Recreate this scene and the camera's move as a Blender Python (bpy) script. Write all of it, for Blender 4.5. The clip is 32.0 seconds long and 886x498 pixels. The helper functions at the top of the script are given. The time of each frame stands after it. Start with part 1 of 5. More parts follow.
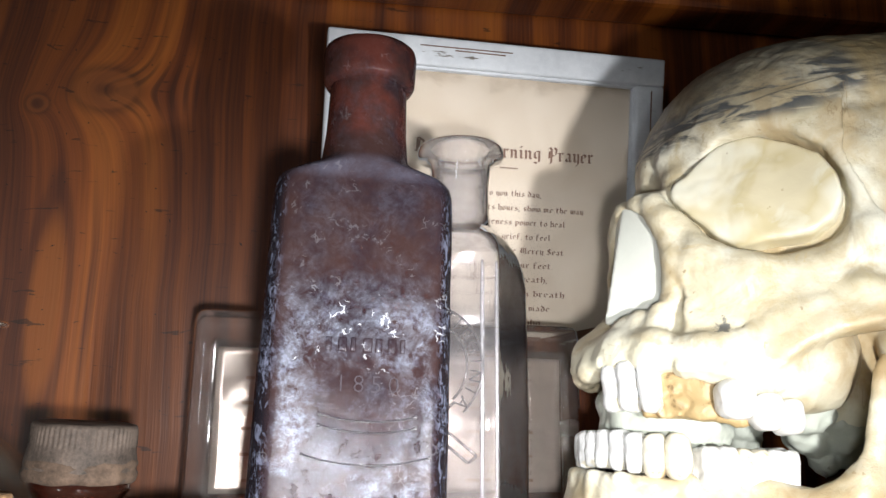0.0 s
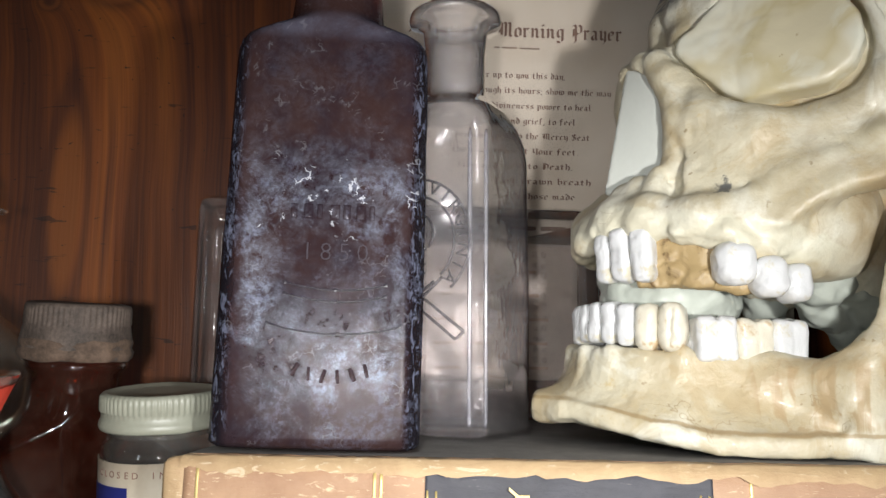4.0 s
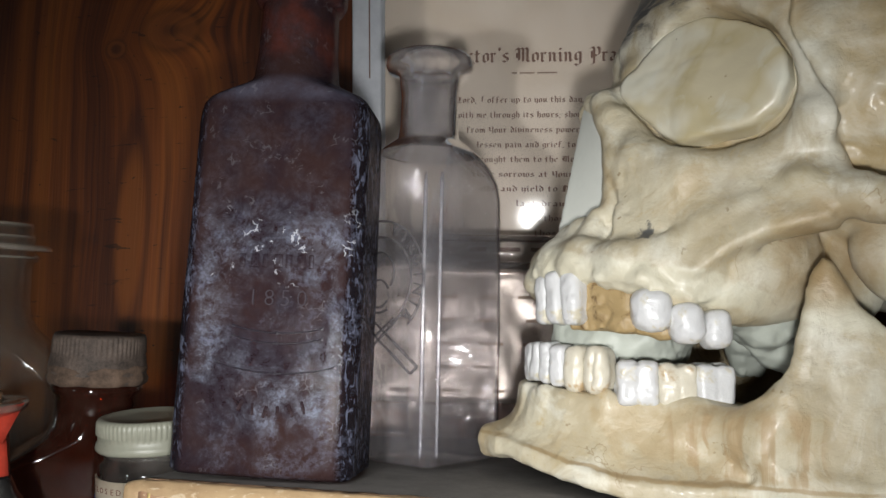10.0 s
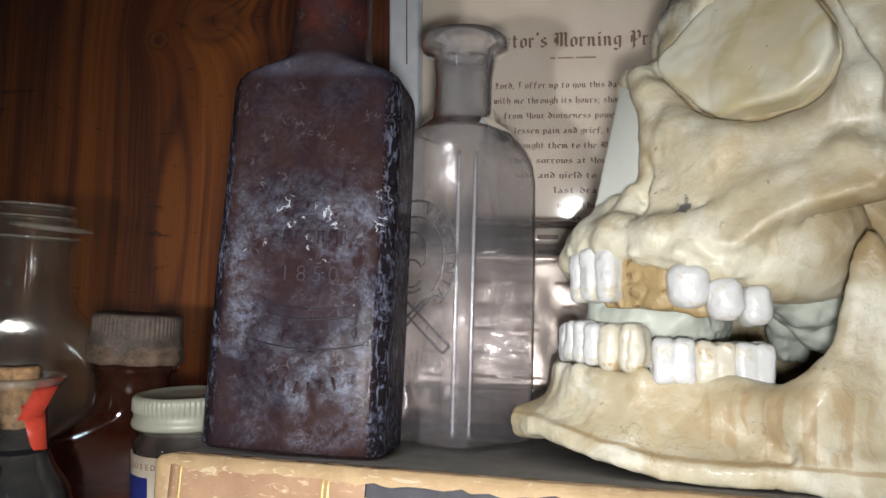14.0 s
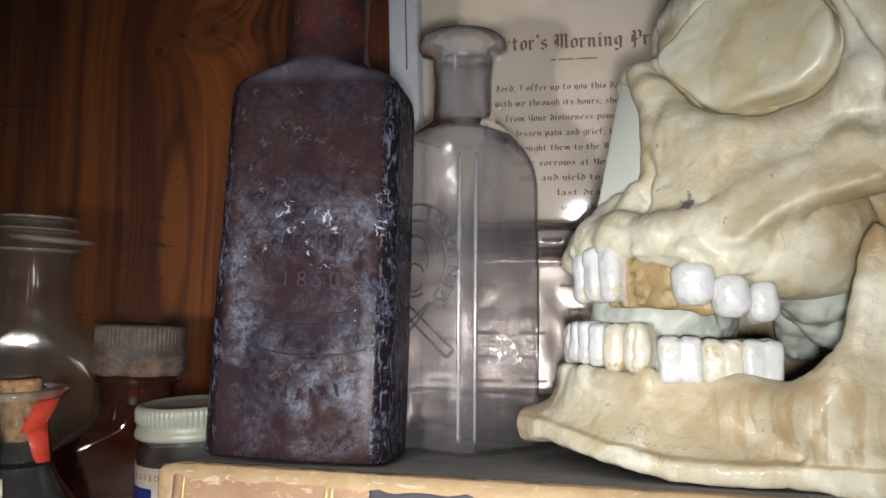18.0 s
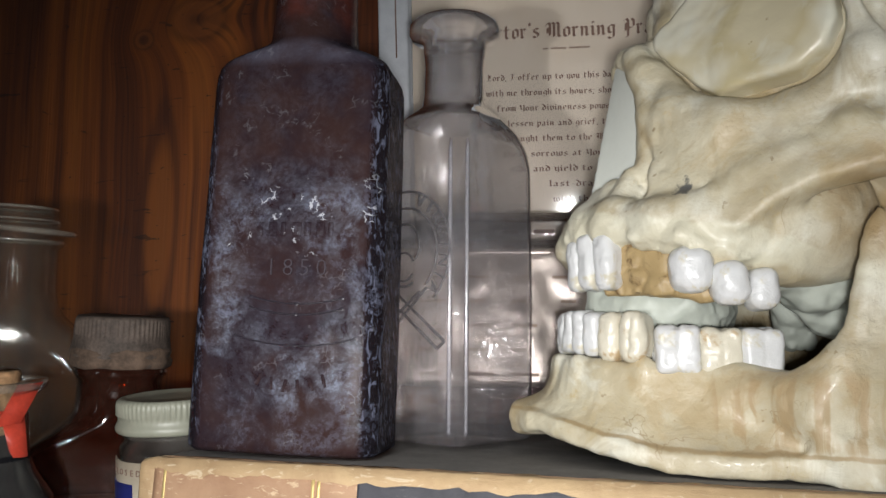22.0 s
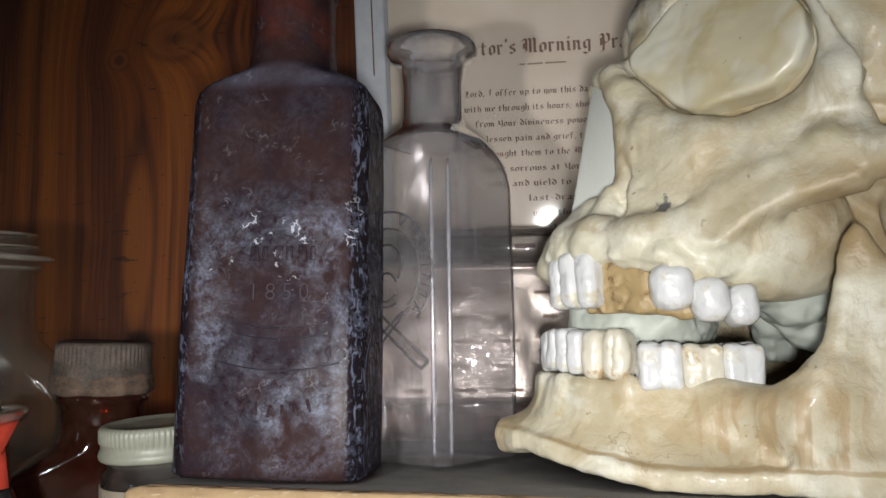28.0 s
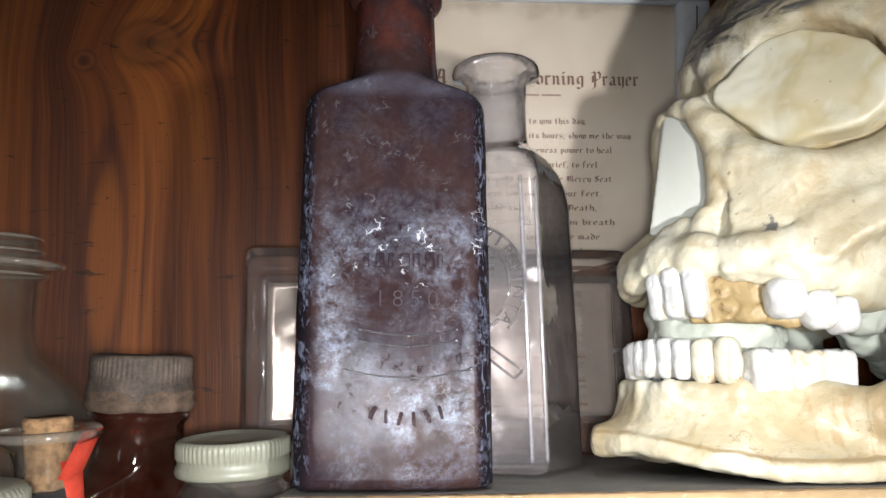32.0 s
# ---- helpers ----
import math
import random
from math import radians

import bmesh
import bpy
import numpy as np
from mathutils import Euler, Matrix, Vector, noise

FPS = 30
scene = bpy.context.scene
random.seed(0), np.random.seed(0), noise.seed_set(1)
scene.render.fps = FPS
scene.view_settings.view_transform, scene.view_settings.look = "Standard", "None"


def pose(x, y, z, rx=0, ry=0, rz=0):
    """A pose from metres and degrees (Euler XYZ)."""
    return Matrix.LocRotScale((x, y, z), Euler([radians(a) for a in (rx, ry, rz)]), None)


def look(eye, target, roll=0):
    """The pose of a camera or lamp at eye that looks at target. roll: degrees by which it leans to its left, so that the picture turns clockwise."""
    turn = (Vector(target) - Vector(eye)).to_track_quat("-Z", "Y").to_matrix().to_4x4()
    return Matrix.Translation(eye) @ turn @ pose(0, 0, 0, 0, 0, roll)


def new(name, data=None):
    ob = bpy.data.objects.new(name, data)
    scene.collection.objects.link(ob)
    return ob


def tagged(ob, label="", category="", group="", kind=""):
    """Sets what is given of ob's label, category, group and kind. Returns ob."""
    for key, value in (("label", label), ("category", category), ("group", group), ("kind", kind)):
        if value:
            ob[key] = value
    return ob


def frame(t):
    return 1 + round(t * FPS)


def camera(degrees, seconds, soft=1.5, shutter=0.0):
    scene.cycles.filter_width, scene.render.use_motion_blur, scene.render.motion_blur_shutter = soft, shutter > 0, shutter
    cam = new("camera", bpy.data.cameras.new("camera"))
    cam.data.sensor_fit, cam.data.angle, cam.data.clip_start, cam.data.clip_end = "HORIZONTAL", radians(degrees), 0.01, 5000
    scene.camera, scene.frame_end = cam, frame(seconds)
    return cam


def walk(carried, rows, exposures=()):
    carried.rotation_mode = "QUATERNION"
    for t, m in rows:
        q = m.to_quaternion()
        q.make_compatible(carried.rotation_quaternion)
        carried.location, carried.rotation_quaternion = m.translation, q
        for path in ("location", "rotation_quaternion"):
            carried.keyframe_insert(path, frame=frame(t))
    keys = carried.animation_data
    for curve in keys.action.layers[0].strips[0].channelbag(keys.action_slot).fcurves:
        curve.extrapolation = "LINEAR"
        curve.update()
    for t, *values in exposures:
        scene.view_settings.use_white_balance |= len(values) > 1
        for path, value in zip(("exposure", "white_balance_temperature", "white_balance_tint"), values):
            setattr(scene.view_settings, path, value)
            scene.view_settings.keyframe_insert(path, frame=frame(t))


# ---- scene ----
cam = camera(56.7, 32.0)
METRES, EYE, TILT, LEAN, TURN = 0.33, 0.0775, 13.0, -0.7, 0.0
ROWS = [
    (0.0, 0.0, 0.0, 0.0, 0.0, 0.0, -0.0),
    (0.5, 0.0445, 0.086, 0.0138, 0.09, -2.03, 0.88),
    (1.0, 0.0865, 0.1004, -0.0023, -0.38, -2.11, 1.33),
    (1.5, 0.1036, 0.091, 0.0047, 0.62, -1.95, 1.62),
    (2.0, 0.1222, 0.0939, 0.0061, 1.3, -1.93, 1.73),
    (2.5, 0.1149, 0.0812, 0.0025, 2.18, -1.92, 1.73),
    (3.0, 0.0886, 0.0557, -0.0103, 3.41, -2.47, 1.65),
    (3.5, 0.0655, 0.0586, -0.0304, 4.65, -4.34, 1.59),
    (4.0, 0.0761, 0.0372, -0.0464, 5.55, -5.18, 1.45),
    (4.5, 0.1196, 0.0572, -0.0559, 5.78, -5.33, 1.43),
    (6.5, 0.2125, 0.0891, -0.0088, 10.01, -4.65, 3.0),
    (7.0, 0.2143, 0.0971, -0.0163, 10.13, -4.69, 2.94),
    (7.5, 0.2063, 0.0899, -0.0213, 10.62, -4.82, 2.87),
    (8.0, 0.2062, 0.0787, -0.0241, 11.98, -4.88, 2.83),
    (8.5, 0.2072, 0.0782, -0.023, 12.39, -5.04, 2.84),
    (9.0, 0.2225, 0.0737, -0.0173, 12.65, -5.13, 2.82),
    (9.5, 0.2272, 0.0701, -0.0149, 13.41, -5.14, 2.8),
    (10.0, 0.2391, 0.0355, -0.0081, 15.76, -5.49, 3.07),
    (10.5, 0.2513, 0.042, -0.0142, 16.29, -5.82, 3.34),
    (11.0, 0.2544, 0.0339, -0.0157, 17.55, -5.62, 3.77),
    (11.5, 0.2512, 0.0378, -0.0221, 17.89, -5.53, 3.8),
    (12.0, 0.2495, 0.0392, -0.0263, 18.14, -5.56, 3.68),
    (12.5, 0.2457, 0.0426, -0.0378, 18.31, -5.73, 3.54),
    (13.0, 0.24, 0.0417, -0.0454, 18.49, -5.74, 3.3),
    (13.5, 0.2444, 0.0374, -0.0365, 18.68, -5.47, 3.13),
    (14.0, 0.2444, 0.0424, -0.0293, 18.77, -5.12, 3.12),
    (14.5, 0.2448, 0.0451, -0.0277, 18.75, -4.86, 3.59),
    (16.5, 0.2484, 0.0546, -0.0268, 18.96, -4.33, 4.27),
    (17.0, 0.248, 0.0529, -0.0283, 19.0, -4.21, 4.28),
    (17.5, 0.2501, 0.0471, -0.0258, 19.04, -4.15, 4.38),
    (18.0, 0.247, 0.0495, -0.0346, 19.23, -4.5, 4.32),
    (18.5, 0.2468, 0.0518, -0.0363, 19.24, -4.47, 4.27),
    (19.0, 0.2466, 0.0522, -0.0345, 19.21, -4.42, 4.23),
    (19.5, 0.246, 0.0526, -0.0357, 19.16, -4.46, 4.18),
    (20.0, 0.2443, 0.0517, -0.0406, 19.19, -4.76, 4.15),
    (20.5, 0.242, 0.0573, -0.0472, 18.94, -4.82, 4.08),
    (21.0, 0.2424, 0.0579, -0.0448, 18.81, -4.75, 4.15),
    (21.5, 0.2397, 0.0624, -0.046, 18.69, -4.7, 4.16),
    (22.0, 0.2402, 0.0649, -0.0447, 18.52, -4.61, 4.25),
    (22.5, 0.2395, 0.0698, -0.0424, 18.3, -4.54, 4.42),
    (23.0, 0.2396, 0.0736, -0.042, 18.07, -4.49, 4.53),
    (23.5, 0.24, 0.0734, -0.0449, 17.92, -4.51, 4.66),
    (24.0, 0.2386, 0.0702, -0.0384, 17.74, -4.32, 4.74),
    (24.5, 0.2377, 0.0664, -0.0401, 17.71, -4.21, 4.87),
    (26.5, 0.2358, 0.0725, -0.0434, 17.2, -4.17, 5.15),
    (27.0, 0.2353, 0.0714, -0.0447, 17.16, -4.13, 5.16),
    (27.5, 0.2354, 0.0718, -0.0379, 17.1, -4.06, 5.21),
    (28.0, 0.2395, 0.0636, -0.0354, 17.02, -4.13, 5.3),
    (28.5, 0.2142, 0.0531, -0.0369, 17.2, -4.23, 5.34),
    (29.0, 0.1718, 0.0275, -0.0268, 16.65, -3.98, 5.03),
    (29.5, 0.1293, 0.0049, -0.0214, 15.24, -3.74, 4.82),
    (30.0, 0.0883, -0.0093, -0.0227, 12.87, -3.28, 4.4),
    (30.5, 0.0659, -0.0108, -0.0161, 9.37, -2.29, 4.08),
    (31.0, 0.0419, -0.0024, -0.0224, 7.21, -2.3, 3.75),
    (31.5, 0.0205, 0.0006, -0.0231, 6.1, -2.18, 3.4),
    (32.0, 0.0198, 0.0046, -0.0372, 4.33, -2.54, 3.07),
]
walk(cam, [(t, pose(0, 0, EYE, TILT, LEAN, TURN) @ pose(METRES * x, METRES * y, METRES * z, 90 + pitch, roll, yaw)) for t, x, y, z, yaw, pitch, roll in ROWS],
     [(0.0, 1.3), (0.7, 0.72), (1.0, 0.55), (2.0, 0.46), (3.0, 0.24), (4.0, 0.42), (6.5, 0.1), (8.0, -0.05), (9.0, 0.05), (10.0, -0.02), (11.0, 0.32), (12.0, 0.35), (13.0, 0.1), (14.0, 0.16), (19.0, 0.1), (21.0, -0.03), (24.0, 0.06), (28.0, 0.06), (29.0, 0.25), (30.0, 0.45), (31.0, 0.78), (32.0, 0.82)])

# ---- world and light ----
world = bpy.data.worlds.new("room_sky")
scene.world = world
world.use_nodes = True
wnt = world.node_tree
sky = wnt.nodes.new("ShaderNodeTexSky")
sky.sky_type, sky.sun_disc, sky.sun_elevation = "NISHITA", False, radians(35)
wnt.links.new(sky.outputs[0], wnt.nodes["Background"].inputs[0])
wnt.nodes["Background"].inputs[1].default_value = 0.05

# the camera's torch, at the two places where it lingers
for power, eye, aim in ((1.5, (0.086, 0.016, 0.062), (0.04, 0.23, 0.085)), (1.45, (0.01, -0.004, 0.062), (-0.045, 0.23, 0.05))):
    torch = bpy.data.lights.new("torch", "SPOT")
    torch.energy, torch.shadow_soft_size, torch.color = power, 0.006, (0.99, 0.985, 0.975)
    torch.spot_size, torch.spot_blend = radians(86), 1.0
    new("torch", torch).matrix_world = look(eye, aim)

# daylight in the window opening behind the camera
pane_light = bpy.data.lights.new("window_daylight", "AREA")
pane_light.shape, pane_light.size, pane_light.size_y = "RECTANGLE", 0.13, 1.05
pane_light.energy, pane_light.color = 2.3, (0.93, 0.97, 1.0)
new("window_daylight", pane_light).matrix_world = look((-0.875, -2.47, 0.25), (-0.3, 0.2, 0.1))


# ---- materials ----
def material(name):
    m = bpy.data.materials.new(name)
    m.use_nodes = True
    nt = m.node_tree
    return m, nt, nt.nodes["Principled BSDF"]


def node(nt, kind, **kw):
    n = nt.nodes.new("ShaderNode" + kind)
    for k, v in kw.items():
        n.inputs[k].default_value = v
    return n


def coords(nt, scale=(1, 1, 1), turn=(0, 0, 0)):
    c = node(nt, "TexCoord")
    m = node(nt, "Mapping")
    m.inputs["Scale"].default_value = scale
    m.inputs["Rotation"].default_value = turn
    nt.links.new(c.outputs["Object"], m.inputs[0])
    return m.outputs[0]


def noise_tex(nt, vec, scale, detail=4, rough=0.6, dist=0.0):
    n = node(nt, "TexNoise", Scale=scale, Detail=detail, Roughness=rough, Distortion=dist)
    nt.links.new(vec, n.inputs["Vector"])
    return n.outputs["Fac"]


def ramp(nt, fac, *stops):
    r = node(nt, "ValToRGB")
    while len(r.color_ramp.elements) < len(stops):
        r.color_ramp.elements.new(0.5)
    for e, (p, c) in zip(r.color_ramp.elements, stops):
        e.position = p
        e.color = (*c, 1) if isinstance(c, tuple) else (c, c, c, 1)
    nt.links.new(fac, r.inputs[0])
    return r.outputs[0]


def mix(nt, fac, a, b, how="MIX"):
    n = node(nt, "MixRGB")
    n.blend_type = how
    for s, v in zip(n.inputs, (fac, a, b)):
        if isinstance(v, bpy.types.NodeSocket):
            nt.links.new(v, s)
        else:
            s.default_value = v if isinstance(v, float) else (*v, 1)
    return n.outputs[0]


def bump(nt, bsdf, height, strength=0.3, distance=0.001):
    b = node(nt, "Bump", Strength=strength, Distance=distance)
    nt.links.new(height, b.inputs["Height"])
    nt.links.new(b.outputs[0], bsdf.inputs["Normal"])
    return b


def simple(name, color, rough=0.5, metal=0.0, vary=0.25, scale=60.0, relief=0.15):
    m, nt, p = material(name)
    v = coords(nt)
    f = noise_tex(nt, v, scale, 6)
    g = noise_tex(nt, v, scale * 9, 3)
    lo = tuple(c * (1 - vary) for c in color)
    hi = tuple(min(1, c * (1 + vary)) for c in color)
    nt.links.new(mix(nt, 0.3, ramp(nt, f, (0.3, lo), (0.7, hi)), ramp(nt, g, (0.3, lo), (0.7, hi))), p.inputs["Base Color"])
    p.inputs["Roughness"].default_value = rough
    p.inputs["Metallic"].default_value = metal
    bump(nt, p, f, relief, 0.0005)
    return m


def soft_step(nt, value, a, b):
    r = node(nt, "MapRange")
    r.interpolation_type = "SMOOTHSTEP"
    for k, v in zip(("From Min", "From Max"), (a, b)):
        r.inputs[k].default_value = v
    nt.links.new(value, r.inputs["Value"])
    return r.outputs[0]


def calc(nt, op, a, b=0.0):
    n = node(nt, "Math")
    n.operation = op
    for s, v in zip(n.inputs, (a, b)):
        if isinstance(v, bpy.types.NodeSocket):
            nt.links.new(v, s)
        else:
            s.default_value = v
    return n.outputs[0]


def blend(nt, fac, a, b):
    n = node(nt, "MixShader")
    if isinstance(fac, bpy.types.NodeSocket):
        nt.links.new(fac, n.inputs[0])
    else:
        n.inputs[0].default_value = fac
    nt.links.new(a, n.inputs[1])
    nt.links.new(b, n.inputs[2])
    return n.outputs[0]


def split(nt, vec):
    s = node(nt, "SeparateXYZ")
    nt.links.new(vec, s.inputs[0])
    return s.outputs


def skin(nt, relief, ior):
    """How much a glass surface mirrors, the same from both of its sides."""
    lw = node(nt, "LayerWeight", Blend=0.5)
    nt.links.new(relief.outputs[0], lw.inputs["Normal"])
    f0 = ((ior - 1) / (ior + 1)) ** 2
    return calc(nt, "ADD", calc(nt, "MULTIPLY", soft_step(nt, lw.outputs["Facing"], 0.36, 0.8), 0.92), f0)


def glass(name, tint, body, body_part, haze=0.1, haze_color=(0.5, 0.48, 0.46), refract=0.3, haze_scale=60.0, gloss=0.03, ior=1.5, wave=0.1, shine=0.0, mirror=1.0):
    """Old pressed glass: clear or tinted, with a film of dust on it."""
    m, nt, p = material(name)
    v = coords(nt)
    tr = node(nt, "BsdfTransparent", Color=(*tint, 1))
    gl = node(nt, "BsdfGlass", Color=(*tint, 1), Roughness=0.02, IOR=1.35)
    df = node(nt, "BsdfDiffuse", Color=(*body, 1))
    dust = node(nt, "BsdfDiffuse", Color=(*haze_color, 1))
    gs = node(nt, "BsdfGlossy", Roughness=gloss, Color=(1, 1, 1, 1))
    ripple = node(nt, "Bump", Strength=wave, Distance=0.001)
    nt.links.new(noise_tex(nt, v, 120, 2), ripple.inputs["Height"])
    for n in (gl, gs):
        nt.links.new(ripple.outputs[0], n.inputs["Normal"])
    f = noise_tex(nt, v, haze_scale, 8, 0.65)
    film = calc(nt, "MULTIPLY", soft_step(nt, f, 0.3, 0.75), haze * 2)
    s = blend(nt, refract, tr.outputs[0], gl.outputs[0])
    s = blend(nt, body_part, s, df.outputs[0])
    s = blend(nt, film, s, dust.outputs[0])
    if shine:
        sh = node(nt, "BsdfGlossy", Roughness=0.42)
        s = blend(nt, shine, s, sh.outputs[0])
    s = blend(nt, calc(nt, "MULTIPLY", skin(nt, ripple, ior), mirror), s, gs.outputs[0])
    nt.links.new(s, nt.nodes["Material Output"].inputs[0])
    return m


def bone_material():
    m, nt, p = material("painted_bone")
    v = coords(nt)
    big, mid, fine = noise_tex(nt, v, 26, 4, 0.55, 0.5), noise_tex(nt, v, 75, 5, 0.6, 0.3), noise_tex(nt, v, 600, 4)
    c = ramp(nt, big, (0.32, (0.60, 0.56, 0.43)), (0.46, (0.54, 0.49, 0.36)), (0.56, (0.44, 0.38, 0.26)), (0.68, (0.55, 0.50, 0.36)))
    c = mix(nt, calc(nt, "MULTIPLY", soft_step(nt, mid, 0.42, 0.74), 0.6), c, (0.65, 0.635, 0.54))
    yellow = calc(nt, "MULTIPLY", soft_step(nt, noise_tex(nt, v, 60, 8, 0.75, 1.6), 0.57, 0.68), 0.6)
    c = mix(nt, yellow, c, (0.50, 0.375, 0.175))
    c = mix(nt, calc(nt, "MULTIPLY", soft_step(nt, noise_tex(nt, v, 210, 6, 0.7, 2.2), 0.62, 0.7), 0.5), c, (0.40, 0.30, 0.17))
    c = mix(nt, calc(nt, "MULTIPLY", soft_step(nt, noise_tex(nt, v, 130, 6, 0.65, 0.8), 0.5, 0.68), 0.45), c, (0.44, 0.36, 0.21))
    c = mix(nt, calc(nt, "MULTIPLY", soft_step(nt, noise_tex(nt, v, 17, 3, 0.5, 0.3), 0.5, 0.64), 0.4), c, (0.38, 0.335, 0.25))
    specks = soft_step(nt, noise_tex(nt, v, 420, 3, 0.5), 0.7, 0.75)
    c = mix(nt, calc(nt, "MULTIPLY", specks, 0.7), c, (0.25, 0.18, 0.10))
    worn = noise_tex(nt, v, 42, 9, 0.62, 0.7)
    c = mix(nt, calc(nt, "MULTIPLY", soft_step(nt, worn, 0.51, 0.64), 0.7), c, (0.42, 0.325, 0.185))
    c = mix(nt, calc(nt, "MULTIPLY", calc(nt, "SUBTRACT", 1.0, soft_step(nt, worn, 0.36, 0.48)), 0.75), c, (0.71, 0.70, 0.61))
    x, y, z = split(nt, v)
    # weathered grey crown with dark brush strokes along its edge
    level = calc(nt, "ADD", z, calc(nt, "MULTIPLY", x, 0.26))
    level = calc(nt, "ADD", level, calc(nt, "MULTIPLY", calc(nt, "SUBTRACT", big, 0.5), 0.02))
    crown = calc(nt, "MULTIPLY", soft_step(nt, level, 0.118, 0.131), ramp(nt, mid, (0.35, 0.35), (0.6, 0.9)))
    c = mix(nt, crown, c, mix(nt, soft_step(nt, noise_tex(nt, v, 50, 6, 0.7, 1.0), 0.45, 0.6), (0.15, 0.14, 0.115), (0.34, 0.295, 0.20)))
    streak = noise_tex(nt, coords(nt, (60, 60, 260), (0, 0.25, 0)), 1.0, 5, 0.6, 0.8)
    band = calc(nt, "MULTIPLY", soft_step(nt, level, 0.116, 0.121), calc(nt, "SUBTRACT", 1.0, soft_step(nt, level, 0.126, 0.134)))
    c = mix(nt, calc(nt, "MULTIPLY", band, soft_step(nt, streak, 0.42, 0.55)), c, (0.085, 0.09, 0.095))
    join = calc(nt, "ABSOLUTE", calc(nt, "SUBTRACT", calc(nt, "ADD", z, calc(nt, "MULTIPLY", x, 0.26)), 0.1225))
    c = mix(nt, calc(nt, "MULTIPLY", calc(nt, "SUBTRACT", 1.0, soft_step(nt, join, 0.0001, 0.0004)), 0.8), c, (0.12, 0.11, 0.09))
    # whiter ridge along the gums, tan temples
    ridge = calc(nt, "SUBTRACT", z, calc(nt, "ADD", 0.0495, calc(nt, "MULTIPLY", x, 0.2)))
    ridge = calc(nt, "ADD", ridge, calc(nt, "MULTIPLY", calc(nt, "SUBTRACT", mid, 0.5), 0.012))
    on = calc(nt, "MULTIPLY", soft_step(nt, ridge, -0.006, -0.003), calc(nt, "SUBTRACT", 1.0, soft_step(nt, ridge, 0.002, 0.0035)))
    c = mix(nt, calc(nt, "MULTIPLY", on, 0.6), c, (0.66, 0.65, 0.53))
    back = calc(nt, "MULTIPLY", soft_step(nt, calc(nt, "MULTIPLY", x, -1.0), 0.031, 0.037), soft_step(nt, z, 0.068, 0.076))
    c = mix(nt, calc(nt, "MULTIPLY", back, ramp(nt, mid, (0.38, 0.95), (0.64, 0.2))), c, (0.47, 0.36, 0.19))
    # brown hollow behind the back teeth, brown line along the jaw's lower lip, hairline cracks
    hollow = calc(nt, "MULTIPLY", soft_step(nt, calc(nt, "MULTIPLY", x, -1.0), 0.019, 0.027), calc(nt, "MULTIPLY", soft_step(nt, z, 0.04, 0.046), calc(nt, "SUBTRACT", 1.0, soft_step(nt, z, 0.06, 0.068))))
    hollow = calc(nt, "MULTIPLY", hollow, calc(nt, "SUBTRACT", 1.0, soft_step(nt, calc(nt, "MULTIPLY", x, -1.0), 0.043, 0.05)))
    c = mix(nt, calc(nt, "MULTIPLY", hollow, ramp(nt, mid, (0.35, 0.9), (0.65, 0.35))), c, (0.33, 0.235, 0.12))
    bare = calc(nt, "MULTIPLY", soft_step(nt, calc(nt, "MULTIPLY", x, -1.0), 0.045, 0.052), calc(nt, "MULTIPLY", soft_step(nt, z, 0.034, 0.04), calc(nt, "SUBTRACT", 1.0, soft_step(nt, z, 0.06, 0.066))))
    bare = calc(nt, "MULTIPLY", bare, calc(nt, "SUBTRACT", 1.0, soft_step(nt, y, 0.046, 0.05)))
    c = mix(nt, calc(nt, "MULTIPLY", bare, 0.75), c, (0.64, 0.63, 0.52))
    rise = calc(nt, "MULTIPLY", calc(nt, "POWER", calc(nt, "MINIMUM", calc(nt, "MAXIMUM", calc(nt, "MULTIPLY", calc(nt, "SUBTRACT", x, 0.008), 35.7), 0.0), 1.0), 1.3), 0.0062)
    lip = calc(nt, "SUBTRACT", calc(nt, "SUBTRACT", z, rise), calc(nt, "ADD", 0.0036, calc(nt, "MULTIPLY", mid, 0.003)))
    lip = calc(nt, "MULTIPLY", calc(nt, "SUBTRACT", 1.0, soft_step(nt, calc(nt, "ABSOLUTE", lip), 0.0002, 0.0007)), soft_step(nt, big, 0.36, 0.5))
    c = mix(nt, calc(nt, "MULTIPLY", lip, 0.75), c, (0.33, 0.235, 0.115))
    hair = calc(nt, "ABSOLUTE", calc(nt, "SUBTRACT", noise_tex(nt, v, 48, 4, 0.55, 0.6), 0.5))
    hair = calc(nt, "MULTIPLY", calc(nt, "SUBTRACT", 1.0, soft_step(nt, hair, 0.001, 0.006)), soft_step(nt, noise_tex(nt, v, 33, 2), 0.5, 0.62))
    c = mix(nt, calc(nt, "MULTIPLY", hair, 0.6), c, (0.27, 0.19, 0.10))
    # brown runs below the back teeth
    runs = noise_tex(nt, coords(nt, (230, 230, 22)), 1.0, 4, 0.55, 0.5)
    zone = calc(nt, "MULTIPLY", soft_step(nt, z, 0.004, 0.007), calc(nt, "SUBTRACT", 1.0, soft_step(nt, z, 0.019, 0.023)))
    zone = calc(nt, "MULTIPLY", zone, calc(nt, "MULTIPLY", soft_step(nt, calc(nt, "MULTIPLY", x, -1.0), -0.001, 0.001), calc(nt, "SUBTRACT", 1.0, soft_step(nt, calc(nt, "MULTIPLY", x, -1.0), 0.026, 0.03))))
